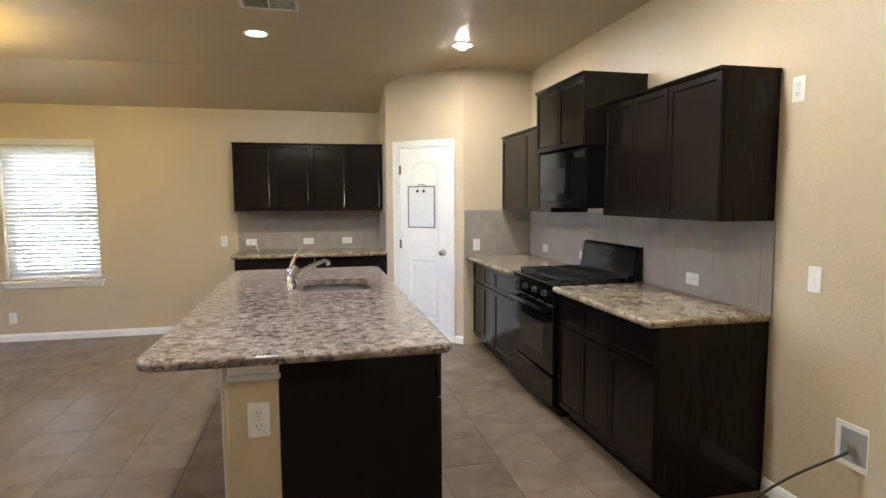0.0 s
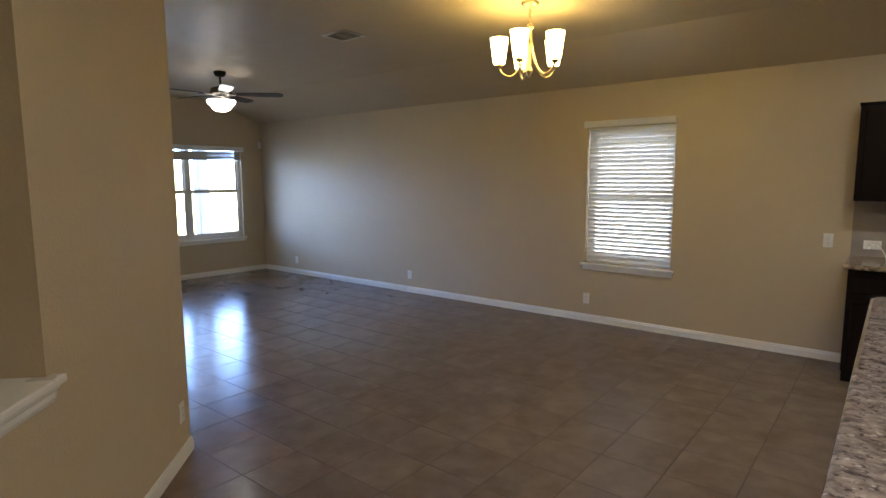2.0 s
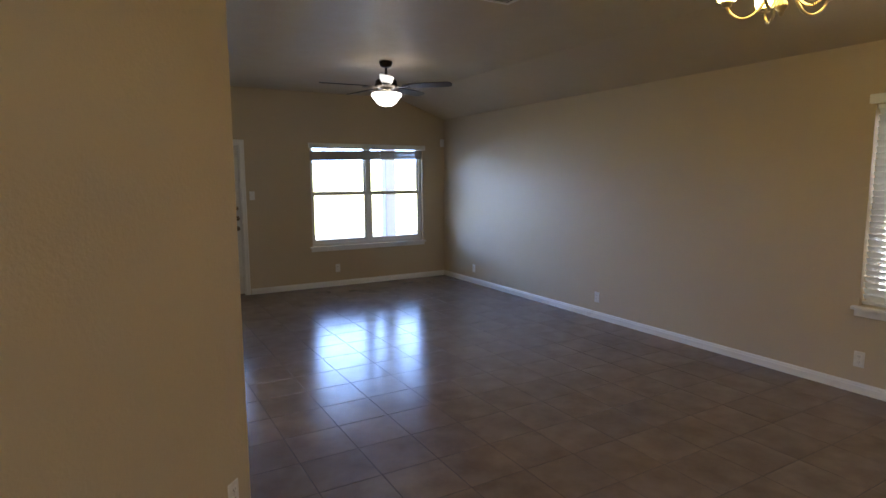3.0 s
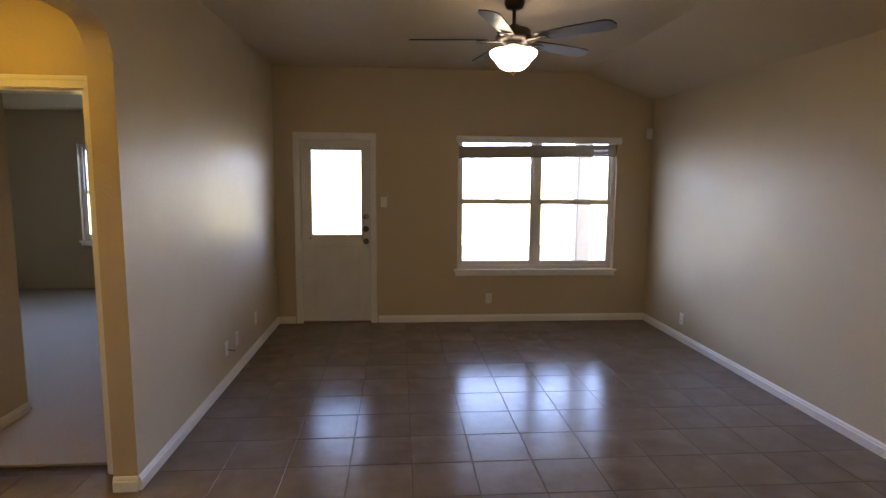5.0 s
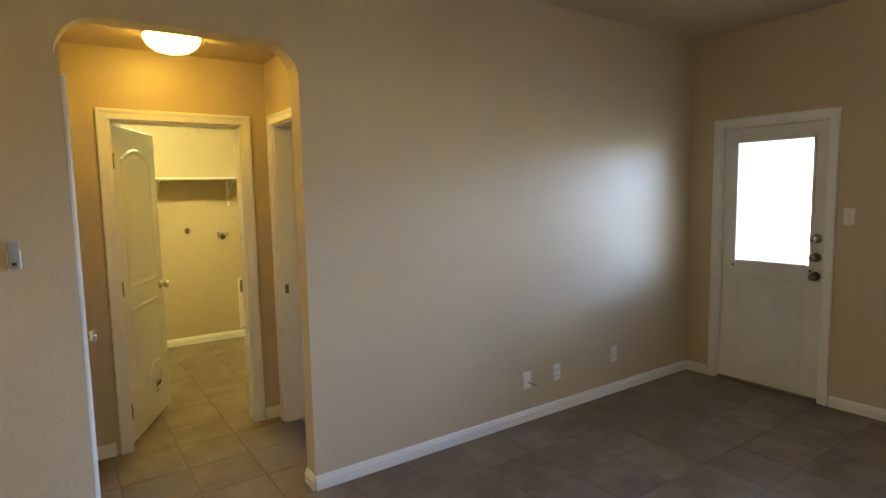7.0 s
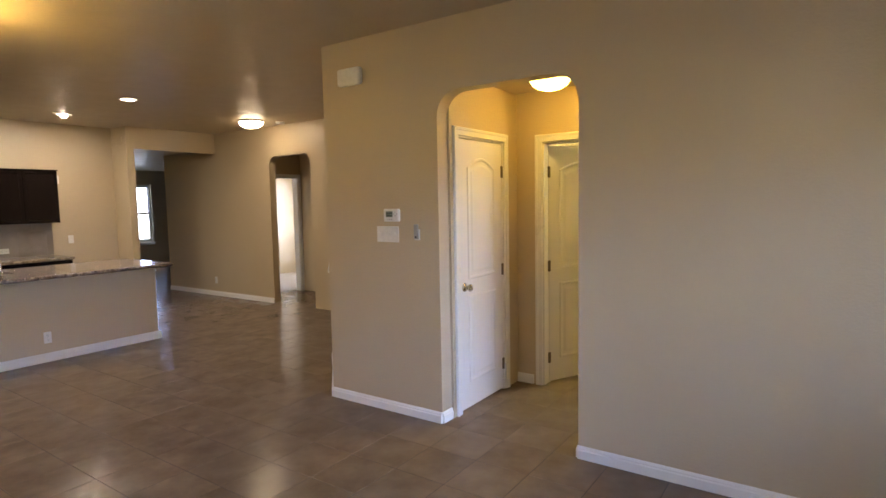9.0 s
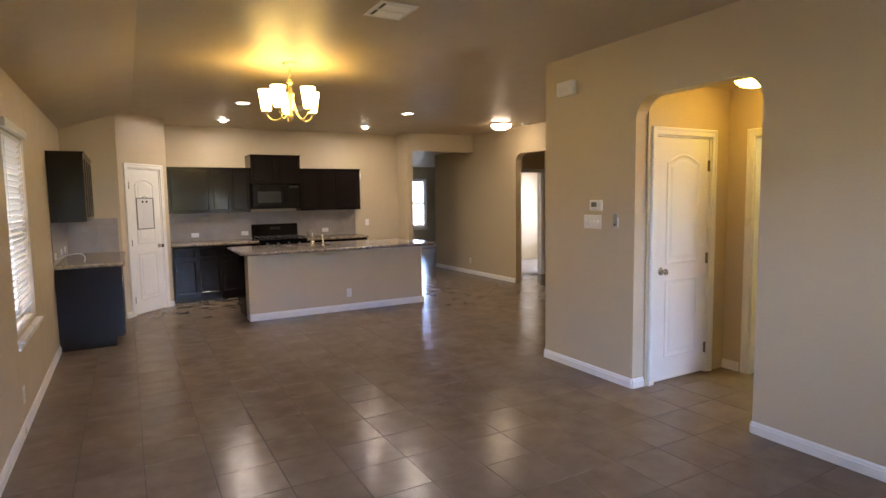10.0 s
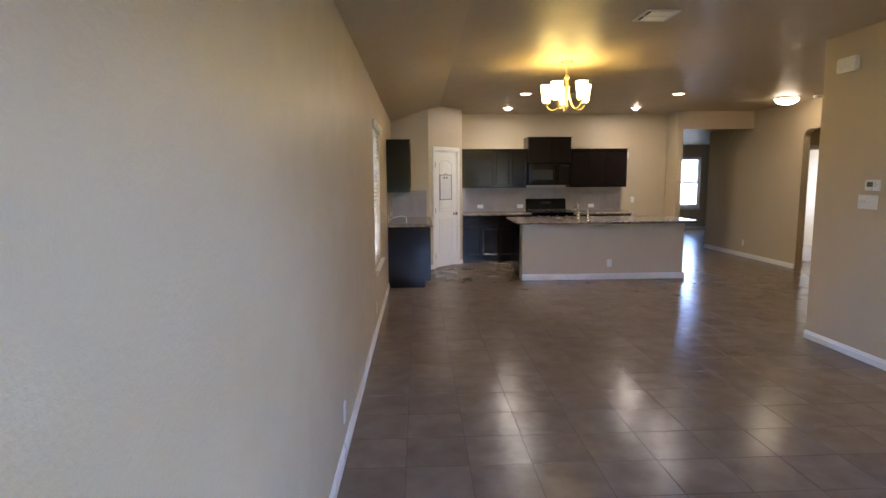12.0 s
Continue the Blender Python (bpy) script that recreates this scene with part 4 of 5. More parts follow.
def doorway(name, m, w, h, label, leaf=True, hinge_left=True, swing=0.0, face=0.006, thick=T, both=True, kn=True):
    d = thing(name, m, label, "door", kind="structure")
    bm = boxes((0.0, 0.017, 0.001, thick - 0.001, 0, h), (w - 0.017, w, 0.001, thick - 0.001, 0, h), (0.017, w - 0.017, 0.001, thick - 0.001, h - 0.017, h))
    part("jamb", bm, M_TRIM, d)
    casing(d, w, h, 0, 1)
    if both:
        casing(d, w, h, thick, -1)
    if not leaf:
        return d
    lw = w - 0.040
    lf = part("leaf", slab_door(lw, h - 0.021), M_DOOR, d)
    if hinge_left:
        lf.matrix_basis = Matrix.Translation((0.020, face, 0)) @ Matrix.Rotation(radians(swing), 4, 'Z')
    else:
        lf.matrix_basis = Matrix.Translation((w - 0.020, face + 0.035, 0)) @ Matrix.Rotation(radians(180 - swing), 4, 'Z')
    if kn:
        knob(lf, lw - 0.062, 0.93, 0, 1)
        knob(lf, lw - 0.062, 0.93, 0.035, -1)
    hinges(lf, 0.0, 0.0 if hinge_left else 0.0, h - 0.021)
    if not hinge_left:
        for c in [c for c in lf.children if c.name.startswith("hinge")]:
            c.matrix_basis = Matrix.Translation((0, 0.035, 0)) @ Matrix.Diagonal((1, -1, 1, 1))
    return d


doorway("door_2", wm(PA, PB, PL / 2 - 0.315), 0.63, 2.03, "closed white two-panel pantry door with arched upper panel")
doorway("door_3", wm((-4.535, AY - T), (-4.535, 1.63), 0.090), 0.68, 2.03, "closed white two-panel closet door with nickel knob", hinge_left=False, both=False)
lau = doorway("door_4", wm((-4.31, 1.63), (-5.83, 1.63), 0.455), 0.77, 2.03, "white laundry door standing open, with a pet flap", swing=64, face=0.085)
doorway("door_5", wm((-5.70, 1.63), (-5.70, AY - T), 0.13), 0.77, 2.03, "open white-cased doorway into a carpeted bedroom", leaf=False)
doorway("door_6", wm((1.15, SY - T), (1.15, -1.0), 0.20), 0.77, 2.03, "open white-cased doorway into the side bedroom", leaf=False)
# pet flap in the laundry door
lf = [c for c in lau.children if c.name.startswith("leaf")][0]
bm = bmesh.new()
PF = Matrix.Translation((0.47, -0.0015, 0.29)) @ Matrix.Rotation(radians(90), 4, 'X')
lathe(bm, [(0.098, 0.0), (0.140, 0.0), (0.140, 0.008), (0.128, 0.012), (0.104, 0.010), (0.098, 0.0)], 32, PF)
part("pet_flap_frame", bm, M_PLASTIC, lf, "round white plastic pet flap frame")
part("pet_opening", lathe(bmesh.new(), [(0, 0.002), (0.097, 0.002), (0.097, 0.0008), (0, 0.0008)], 28, PF), M_SLOT, lf, "dark round opening")
bm = bmesh.new()
prism(bm, [(0.47 + 0.094 * math.cos(a), 0.29 + 0.094 * math.sin(a)) for a in [radians(118 + 124 * k / 20) for k in range(21)]], -0.012, -0.0045)
fl = part("pet_flap", clean(bm), M_PLASTIC, lf, "white flap hanging ajar")
part("flap_latch", lathe(bmesh.new(), [(0, 0.026), (0.010, 0.025), (0.013, 0.018), (0.013, 0.0108), (0, 0.0108)], 14, Matrix.Translation((0.425, -0.0015, 0.285)) @ Matrix.Rotation(radians(90), 4, 'X')), M_GREY, fl)
dr5 = bpy.data.objects["door_5"]
part("strike_plate", boxes((0.0172, 0.019, 0.03, 0.055, 0.90, 0.96)), M_HINGE, dr5)

# back door: half glass
bd = thing("door_1", wm((WX, 0), (WX, NY), 3.02), "closed off-white back door with a large upper glass pane", "door", kind="structure")
part("jamb", boxes((0.0, 0.012, 0.001, T - 0.001, 0, 2.03), (0.758, 0.77, 0.001, T - 0.001, 0, 2.03), (0.012, 0.758, 0.001, T - 0.001, 2.016, 2.03)), M_TRIM, bd)
casing(bd, 0.77, 2.03, 0, 1)
part("door_stop", boxes((0.012, 0.03, 0.0725, 0.10, 0.018, 2.016), (0.74, 0.758, 0.0725, 0.10, 0.018, 2.016), (0.03, 0.74, 0.0725, 0.10, 1.99, 2.016)), M_TRIM, bd)
part("threshold", boxes((0.012, 0.758, 0.005, T + 0.03, 0.0, 0.018), bev=0.004), M_HINGE, bd, "bronze metal threshold")
bm = boxes((0.015, 0.125, 0.03, 0.072, 0.02, 2.013), (0.660, 0.755, 0.03, 0.072, 0.02, 2.013), (0.125, 0.660, 0.03, 0.072, 1.90, 2.013), (0.125, 0.660, 0.03, 0.072, 0.02, 0.985))
ring_relief(bm, [(0.14, 0.14), (0.63, 0.14), (0.63, 0.86), (0.14, 0.86)], ((0, 0), (0.006, 0.003), (0.02, 0.003), (0.03, 0.0005)), 0.03, 1)
lf = part("leaf", bm, M_BACKDOOR, bd)
part("glass_stop", boxes((0.105, 0.128, 0.018, 0.030, 0.965, 1.92), (0.657, 0.680, 0.018, 0.030, 0.965, 1.92), (0.128, 0.657, 0.018, 0.030, 1.897, 1.92), (0.128, 0.657, 0.018, 0.030, 0.965, 0.988), bev=0.004), M_BACKDOOR, lf)
gp = part("pane", boxes((0.126, 0.659, 0.046, 0.052, 0.986, 1.899)), M_GLASS, lf)
gp.visible_shadow = False
for z in (1.185, 1.048, 0.912):
    knob(lf, 0.706, z, 0.03, 1, M_HINGE if z < 1.1 else M_NICKEL)
for x in (0.098, 0.66):
    part("blind_bracket", boxes((x, x + 0.014, 0.020, 0.03, 0.935, 0.955), bev=0.002), M_HINGE, lf)
part("blind_bracket", boxes((0.105, 0.14, 0.018, 0.03, 1.955, 1.985), bev=0.002), M_PLASTIC, lf)


def window(name, m, w, z0, z1, cols, label, sill=True, rail=None, v=0.055, ft=0.038, tr=0.048):
    """Single-hung vinyl window in an opening: frame, sashes, panes and a stool with apron."""
    d = thing(name, m @ Matrix.Translation((0, 0, z0)), label, "window", kind="structure")
    h = z1 - z0
    f = 0.038
    part("window_frame", boxes((0, f, v, v + 0.06, 0, h), (w - f, w, v, v + 0.06, 0, h), (f, w - f, v, v + 0.06, 0, f), (f, w - f, v, v + 0.06, h - ft, h), bev=0.003), M_TRIM, d)
    rail = (rail - z0) if rail else h / 2
    mw = 0.075
    cw = (w - 2 * f - (cols - 1) * mw) / cols
    for c in range(cols):
        x0 = f + c * (cw + mw)
        x1 = x0 + cw
        if c:
            part("mullion", boxes((x0 - mw, x0, v - 0.004, v + 0.06, f, h - f), bev=0.003), M_TRIM, d)
        for nm, a, b, yy in (("lower_sash", f, rail + 0.02, v + 0.006), ("upper_sash", rail - 0.02, h - ft, v + 0.030)):
            s = 0.026
            q = tr if nm == "upper_sash" else 0.048
            sh = part(nm, boxes((x0, x0 + s, yy, yy + 0.022, a, b), (x1 - s, x1, yy, yy + 0.022, a, b), (x0 + s, x1 - s, yy, yy + 0.022, a, a + s + 0.022), (x0 + s, x1 - s, yy, yy + 0.022, b - q, b), bev=0.002), M_TRIM, d)
            g = part("pane", boxes((x0 + s - 0.004, x1 - s + 0.004, yy + 0.009, yy + 0.013, a + s + 0.018, b - q + 0.004)), M_GLASS, sh)
            g.visible_shadow = False
        part("sash_lock", boxes((x0 + cw / 2 - 0.025, x0 + cw / 2 + 0.025, v - 0.006, v + 0.01, rail + 0.02, rail + 0.036), bev=0.003), M_PLASTIC, d)
    if sill:
        bm = bmesh.new()
        box(bm, -0.035, w + 0.035, -0.045, v + 0.0, -0.025, -0.001, bev=0.005, seg=2)
        part("window_sill", bm, M_TRIM, d)
        part("apron", boxes((-0.02, w + 0.02, -0.018, -0.001, -0.075, -0.027), bev=0.004), M_TRIM, d)
    return d


window("window_1", wm((WX, 0), (WX, NY), 4.735), 1.79, 0.60, 2.05, 2, "white vinyl double window with blind pulled up", rail=1.355, ft=0.012, tr=0.022)
window("window_2", wm((WX - T, NY), (SX + T, NY), 6.06), 0.90, 0.64, 2.06, 1, "white window behind lowered horizontal blinds", v=0.10)
window("window_3", wm((-11.0, -1.57), (-11.0, 2.757), 1.2), 1.60, 0.70, 2.05, 1, "white vinyl bedroom window")
window("window_4", wm((8.0, 1.5), (8.0, -4.0), 2.60), 0.85, 0.65, 2.14, 1, "bright white front room window")
window("window_5", wm((3.43, -3.0), (1.15, -3.0), 0.5), 1.20, 0.70, 2.10, 1, "white vinyl side bedroom window")

# raised blind of the living room window
rb = thing("raised_blind", wm((WX, 0), (WX, NY), 4.735, 2.05), "white horizontal blind raised into a bundle under its valance", "window blind")
bm = bmesh.new()
box(bm, -0.02, 1.825, -0.040, -0.002, -0.052, 0.022, bev=0.006, seg=2)
part("valance", bm, M_BLIND, rb)
tilt = Matrix.Translation((0.012, 0, -0.222)) @ Matrix.Rotation(radians(-1.15), 4, 'Y')
for i in range(24):
    bm = bmesh.new()
    box(bm, 0.0, 1.766, 0.0, 0.05, 0, 0.0046, bev=0.0012)
    s = part("slat", bm, M_STACK, rb)
    s.matrix_basis = tilt @ Matrix.Translation((0.001 * (i % 2), 0.002 + 0.002 * (i % 3 - 1), 0.0145 + i * 0.0049)) @ Matrix.Rotation(radians(0.05 * math.sin(i * 1.9)), 4, 'Y')
rl = part("bottom_rail", boxes((0.0, 1.766, 0.0, 0.05, 0.0, 0.014), bev=0.003), M_STACK, rb)
rl.matrix_basis = tilt
for x in (0.28, 0.87, 1.46):
    lt = part("ladder_tape", boxes((x, x + 0.002, 0.024, 0.026, 0.13, 0.168 - 0.02 * x)), M_PLASTIC, rb)
    lt.matrix_basis = tilt

# lowered blind of the dining window
lb = thing("lowered_blind", wm((WX - T, NY), (SX + T, NY), 6.06, 2.06), "lowered white two-inch horizontal blind, slats half closed", "window blind")
bm = bmesh.new()
box(bm, -0.03, 0.905, -0.034, -0.002, 0.004, 0.068, bev=0.006, seg=2)
part("valance", bm, M_BLIND, lb)
part("headrail", boxes((0.008, 0.892, 0.012, 0.055, -0.028, -0.002)), M_BLIND, lb)
me = None
NS = 31
for i in range(NS):
    if me is None:
        bm = bmesh.new()
        prof = [(-0.025, 0.0), (-0.012, 0.0022), (0.012, 0.0022), (0.025, 0.0), (0.025, -0.003), (0.012, -0.0008), (-0.012, -0.0008), (-0.025, -0.003)]
        prism(bm, [(a, b) for a, b in prof], 0.012, 0.888, Matrix(((0, 1, 0, 0), (1, 0, 0, 0), (0, 0, 1, 0), (0, 0, 0, 1))))
        s = part("slat", clean(bm), M_BLIND, lb)
        me = s.data
    else:
        s = new("slat", me)
        s.parent = lb
    s.matrix_basis = Matrix.Translation((0, 0.034, -0.045 - i * 0.0436)) @ Matrix.Rotation(radians(-52 + 2.0 * math.sin(i * 1.7)), 4, 'X')
part("bottom_rail", boxes((0.012, 0.888, 0.012, 0.056, -1.405, -1.385), bev=0.003), M_BLIND, lb)
for x in (0.15, 0.75):
    part("ladder_cord", boxes((x, x + 0.0025, 0.008, 0.010, -1.39, -0.05)), M_PLASTIC, lb)
    part("ladder_cord", boxes((x, x + 0.0025, 0.058, 0.060, -1.39, -0.05)), M_PLASTIC, lb)
part("lift_cord", tube(bmesh.new(), [(0.82, 0.004, -0.05), (0.822, 0.003, -0.45), (0.82, 0.004, -0.80)], 0.0018, 5), M_PLASTIC, lb)
part("cord_tassel", lathe(bmesh.new(), [(0, 0), (0.006, 0.002), (0.004, 0.03), (0, 0.032)], 8, Matrix.Translation((0.82, 0.004, -0.83))), M_GREY, lb)


# ---- wall fittings ----
def outlet(m, flat=False, label="white duplex wall outlet", blank=False):
    if flat:
        m = m @ Matrix.Rotation(radians(90), 4, 'Y')
    o = thing("wall_outlet", m, label, "outlet")
    part("cover_plate", boxes((-0.035, 0.035, -0.006, -0.0005, -0.058, 0.058), bev=0.003), M_PLASTIC, o)
    if blank:
        part("jack", boxes((-0.012, 0.012, -0.009, -0.0055, -0.014, 0.014), bev=0.002), M_PLASTIC, o)
        return o
    for z in (-0.021, 0.021):
        bm = bmesh.new()
        box(bm, -0.016, 0.016, -0.008, -0.0055, z - 0.014, z + 0.014, bev=0.003)
        r = part("receptacle", bm, M_PLASTIC, o)
        part("slots", boxes((-0.0075, -0.0055, -0.0086, -0.0078, z - 0.002, z + 0.008), (0.0055, 0.0075, -0.0086, -0.0078, z - 0.002, z + 0.008), (-0.002, 0.002, -0.0086, -0.0078, z - 0.010, z - 0.006)), M_SLOT, r)
    part("screw", lathe(bmesh.new(), [(0, 0.0075), (0.003, 0.007), (0.0035, 0.0055), (0, 0.0055)], 8, Matrix.Rotation(radians(90), 4, 'X')), M_NICKEL, o)
    return o


def switch(m, gangs=1, label="white toggle light switch"):
    o = thing("light_switch", m, label, "light switch")
    w = 0.035 + 0.023 * (gangs - 1)
    part("cover_plate", boxes((-w, w, -0.006, -0.0005, -0.058, 0.058), bev=0.003), M_PLASTIC, o)
    for i in range(gangs):
        x = (i - (gangs - 1) / 2) * 0.046
        bm = bmesh.new()
        box(bm, x - 0.005, x + 0.005, -0.018, -0.0055, -0.004, 0.010, bev=0.002)
        part("toggle", bm, M_PLASTIC, o)
        part("collar", boxes((x - 0.008, x + 0.008, -0.0072, -0.0055, -0.014, 0.014), bev=0.001), M_PLASTIC, o)
    return o


NW, NE = (0, NY), (1, NY)
for x, z in ((-2.926, 0.25), (-5.51, 0.24), (-8.02, 0.225)):
    outlet(wm(NW, NE, x, z), label="white duplex wall outlet low on the long wall")
outlet(wm(NW, NE, -0.796, 1.02), label="white wall outlet beside the side counter")
for x in (-0.50, 0.13, 0.573):
    outlet(wm((0, NY - 0.011), (1, NY - 0.011), x, 1.003), True, "white horizontal outlet in the backsplash")
W0, W1 = (WX, 0), (WX, 1)
outlet(wm(W0, W1, 5.10, 0.265), label="white duplex outlet under the living room window")
switch(wm(W0, W1, 3.925, 1.347), 1, "white toggle light switch beside the back door")
A0, A1 = (0, AY), (-1, AY)
outlet(wm(A0, A1, 7.03, 0.285), label="white cable outlet with a short wire stub", blank=True)
outlet(wm(A0, A1, 7.315, 0.285), label="white duplex outlet above the baseboard")
outlet(wm(A0, A1, 7.93, 0.305), label="white duplex outlet near the back door corner")
tagged(part("cable_stub", tube(bmesh.new(), bez((-7.03, AY + 0.009, 0.275), (-7.035, AY + 0.05, 0.27), (-7.06, AY + 0.06, 0.25), (-7.075, AY + 0.05, 0.262)), 0.003, 6), M_CORD), "short black cable stub at the wall jack", "cable")
switch(wm(A0, A1, 4.061, 1.331), 4, "white four-gang light switch plate")
outlet(MD @ Matrix.Translation((4.01 - 0.12, 0, 0.27)), label="white duplex outlet on the diagonal wall")
K0, K1 = (SX, 0), (SX, -1)
KS0, KS1 = (SX - 0.011, 0), (SX - 0.011, -1)
for y in (3.085, 4.49, 5.27):
    outlet(wm(KS0, KS1, -y, 1.006), True, "white horizontal outlet in the backsplash")
switch(wm(K0, K1, -2.263, 1.116), 1, "white light switch beside the kitchen cabinets")
outlet(wm(K0, K1, -2.40, 1.977), label="white duplex outlet high beside the wall cabinet")
outlet(wm((0, PB.y - 0.011), (1, PB.y - 0.011), 1.80, 1.02), label="white outlet on the pantry end backsplash")
outlet(wm((-0.02, IY0 - 0.0005), (1, IY0 - 0.0005), 0.0, 0.64) @ Matrix.Scale(1.2, 4), label="white outlet on the island end post")
outlet(wm((IX0, 3.567), (IX0, 2.0), 0.0, 0.25), label="white outlet on the island half wall")
outlet(wm((3.0, SY), (2.0, SY), 0.914, 0.27), label="white outlet low on the hallway wall")
switch(wm((-5.82, 1.58), (-6.67, 1.58), 0.57, 1.355), 1, "white light switch inside the bedroom")
wp = thing("wall_plug", wm((-5.82, 1.58), (-6.67, 1.58), 0.375, 1.345), "small dark bare wall bracket inside the bedroom", "wall bracket")
part("bracket", boxes((-0.014, 0.014, -0.010, -0.0005, -0.038, 0.002), bev=0.002), M_PLASTIC, wp)
part("knob", lathe(bmesh.new(), [(0, 0.022), (0.010, 0.020), (0.012, 0.006), (0.010, 0.0006), (0, 0.0006)], 12, Matrix.Translation((0, 0, 0.024)) @ Matrix.Rotation(radians(90), 4, 'X')), M_HINGE, wp)

th = thing("thermostat", wm(A0, A1, 4.113, 1.47), "white programmable thermostat with grey display", "thermostat")
part("housing", boxes((-0.072, 0.072, -0.028, -0.0005, -0.046, 0.046), bev=0.008), M_PLASTIC, th)
part("display", boxes((-0.045, 0.018, -0.0295, -0.0275, -0.014, 0.028)), simple("grey_green_display", (0.20, 0.235, 0.17), 0.25), th, "grey-green display with dark figures")
for z in (0.014, -0.002):
    part("figures", boxes((-0.038, -0.008, -0.0299, -0.0293, z - 0.004, z + 0.004), (-0.003, 0.012, -0.0299, -0.0293, z - 0.004, z + 0.004)), M_SLOT, th)
for i, (x, z) in enumerate(((0.04, 0.022), (0.04, -0.004), (0.028, 0.009), (0.054, 0.009), (-0.03, -0.03), (-0.01, -0.03), (0.01, -0.03))):
    part("button", boxes((x - 0.005, x + 0.005, -0.0300, -0.0275, z - 0.004, z + 0.004), bev=0.001), M_GREY, th)
rm = thing("fan_remote", wm(A0, A1, 4.333, 1.35), "small white and grey fan remote in a wall cradle", "remote control")
part("cradle", boxes((-0.022, 0.022, -0.012, -0.0005, -0.056, 0.02), bev=0.003), M_PLASTIC, rm)
part("remote_body", boxes((-0.019, 0.019, -0.026, -0.0122, -0.05, 0.056), bev=0.004), M_GREY, rm)
part("button", boxes((-0.008, 0.008, -0.0275, -0.0255, -0.04, -0.028), bev=0.001), M_SLOT, rm)
sb = thing("door_chime", wm(A0, A1, 3.746, 2.497), "white plastic door chime box high on the wall", "door chime")
bm = bmesh.new()
prism(bm, [(-0.106, -0.062), (0.106, -0.062), (0.112, -0.05), (0.112, 0.05), (0.106, 0.062), (-0.106, 0.062), (-0.112, 0.05), (-0.112, -0.05)], -0.045, -0.0005)
bmesh.ops.bevel(bm, geom=list(bm.edges), offset=0.008, segments=2, affect='EDGES')
part("cover", clean(bm), M_PLASTIC, sb)
tagged(part("motion_sensor", boxes((WX + 0.001, WX + 0.045, 6.84, 6.905, 2.06, 2.18), bev=0.012), M_PLASTIC), "white corner motion sensor near the ceiling", "sensor")


def register(x, y, w, d, label):
    """Ceiling air register with angled louvres."""
    r = thing("air_register", Matrix.Translation((x, y, CZ)), label, "air vent")
    part("frame", boxes((-w / 2, w / 2, -d / 2, -d / 2 + 0.028, -0.008, -0.0005), (-w / 2, w / 2, d / 2 - 0.028, d / 2, -0.008, -0.0005), (-w / 2, -w / 2 + 0.028, -d / 2 + 0.028, d / 2 - 0.028, -0.008, -0.0005), (w / 2 - 0.028, w / 2, -d / 2 + 0.028, d / 2 - 0.028, -0.008, -0.0005), bev=0.002), M_PLASTIC, r)
    part("backing", boxes((-w / 2 + 0.02, w / 2 - 0.02, -d / 2 + 0.02, d / 2 - 0.02, -0.0022, -0.0006)), M_SLOT, r)
    part("divider", boxes((-0.006, 0.006, -d / 2 + 0.028, d / 2 - 0.028, -0.009, -0.003)), M_PLASTIC, r)
    n = int((d - 0.07) / 0.018)
    for i in range(n):
        yy = -d / 2 + 0.04 + i * 0.018
        for x0, x1 in ((-w / 2 + 0.03, -0.008), (0.008, w / 2 - 0.03)):
            bm = bmesh.new()
            box(bm, x0, x1, -0.006, 0.006, -0.0006, 0.0006)
            s = part("louvre", bm, M_PLASTIC, r)
            s.matrix_basis = Matrix.Translation((0, yy, -0.0075)) @ Matrix.Rotation(radians(40), 4, 'X')


register(-0.05, 4.18, 0.38, 0.22, "white kitchen ceiling air register with dark louvres")
register(-4.19, 4.66, 0.30, 0.26, "white dining ceiling air register with dark louvres")
sd = thing("smoke_detector", Matrix.Translation((-0.02, 0.36, CZ)), "white round smoke detector on the ceiling", "smoke detector")
part("housing", lathe(bmesh.new(), [(0, -0.036), (0.045, -0.036), (0.062, -0.028), (0.068, -0.012), (0.068, -0.0005), (0, -0.0005)], 24), M_PLASTIC, sd)

# white board hung on the pantry door
wb = thing("message_board", wm(PA, PB, PL / 2 - 0.02, 1.40) @ Matrix.Translation((0, -0.004, 0)), "white message board in a grey frame hung on the door", "message board")
part("board", boxes((-0.150, 0.150, -0.006, -0.002, -0.205, 0.205)), M_BOARD, wb)
part("frame", boxes((-0.165, -0.150, -0.012, -0.001, -0.22, 0.22), (0.150, 0.165, -0.012, -0.001, -0.22, 0.22), (-0.150, 0.150, -0.012, -0.001, 0.205, 0.22), (-0.150, 0.150, -0.012, -0.001, -0.22, -0.205), bev=0.002), M_GREYTRIM, wb)
for x in (-0.045, 0.03):
    part("magnet", lathe(bmesh.new(), [(0, 0.008), (0.014, 0.008), (0.016, 0.002), (0.016, 0.0005), (0, 0.0005)], 14, Matrix.Translation((x, -0.006, 0.165)) @ Matrix.Rotation(radians(90), 4, 'X')), M_SLOT, wb)
part("hook", tube(bmesh.new(), [(-0.05, -0.006, 0.22), (0.0, -0.006, 0.238), (0.05, -0.006, 0.22)], 0.004, 6), M_SLOT, wb)

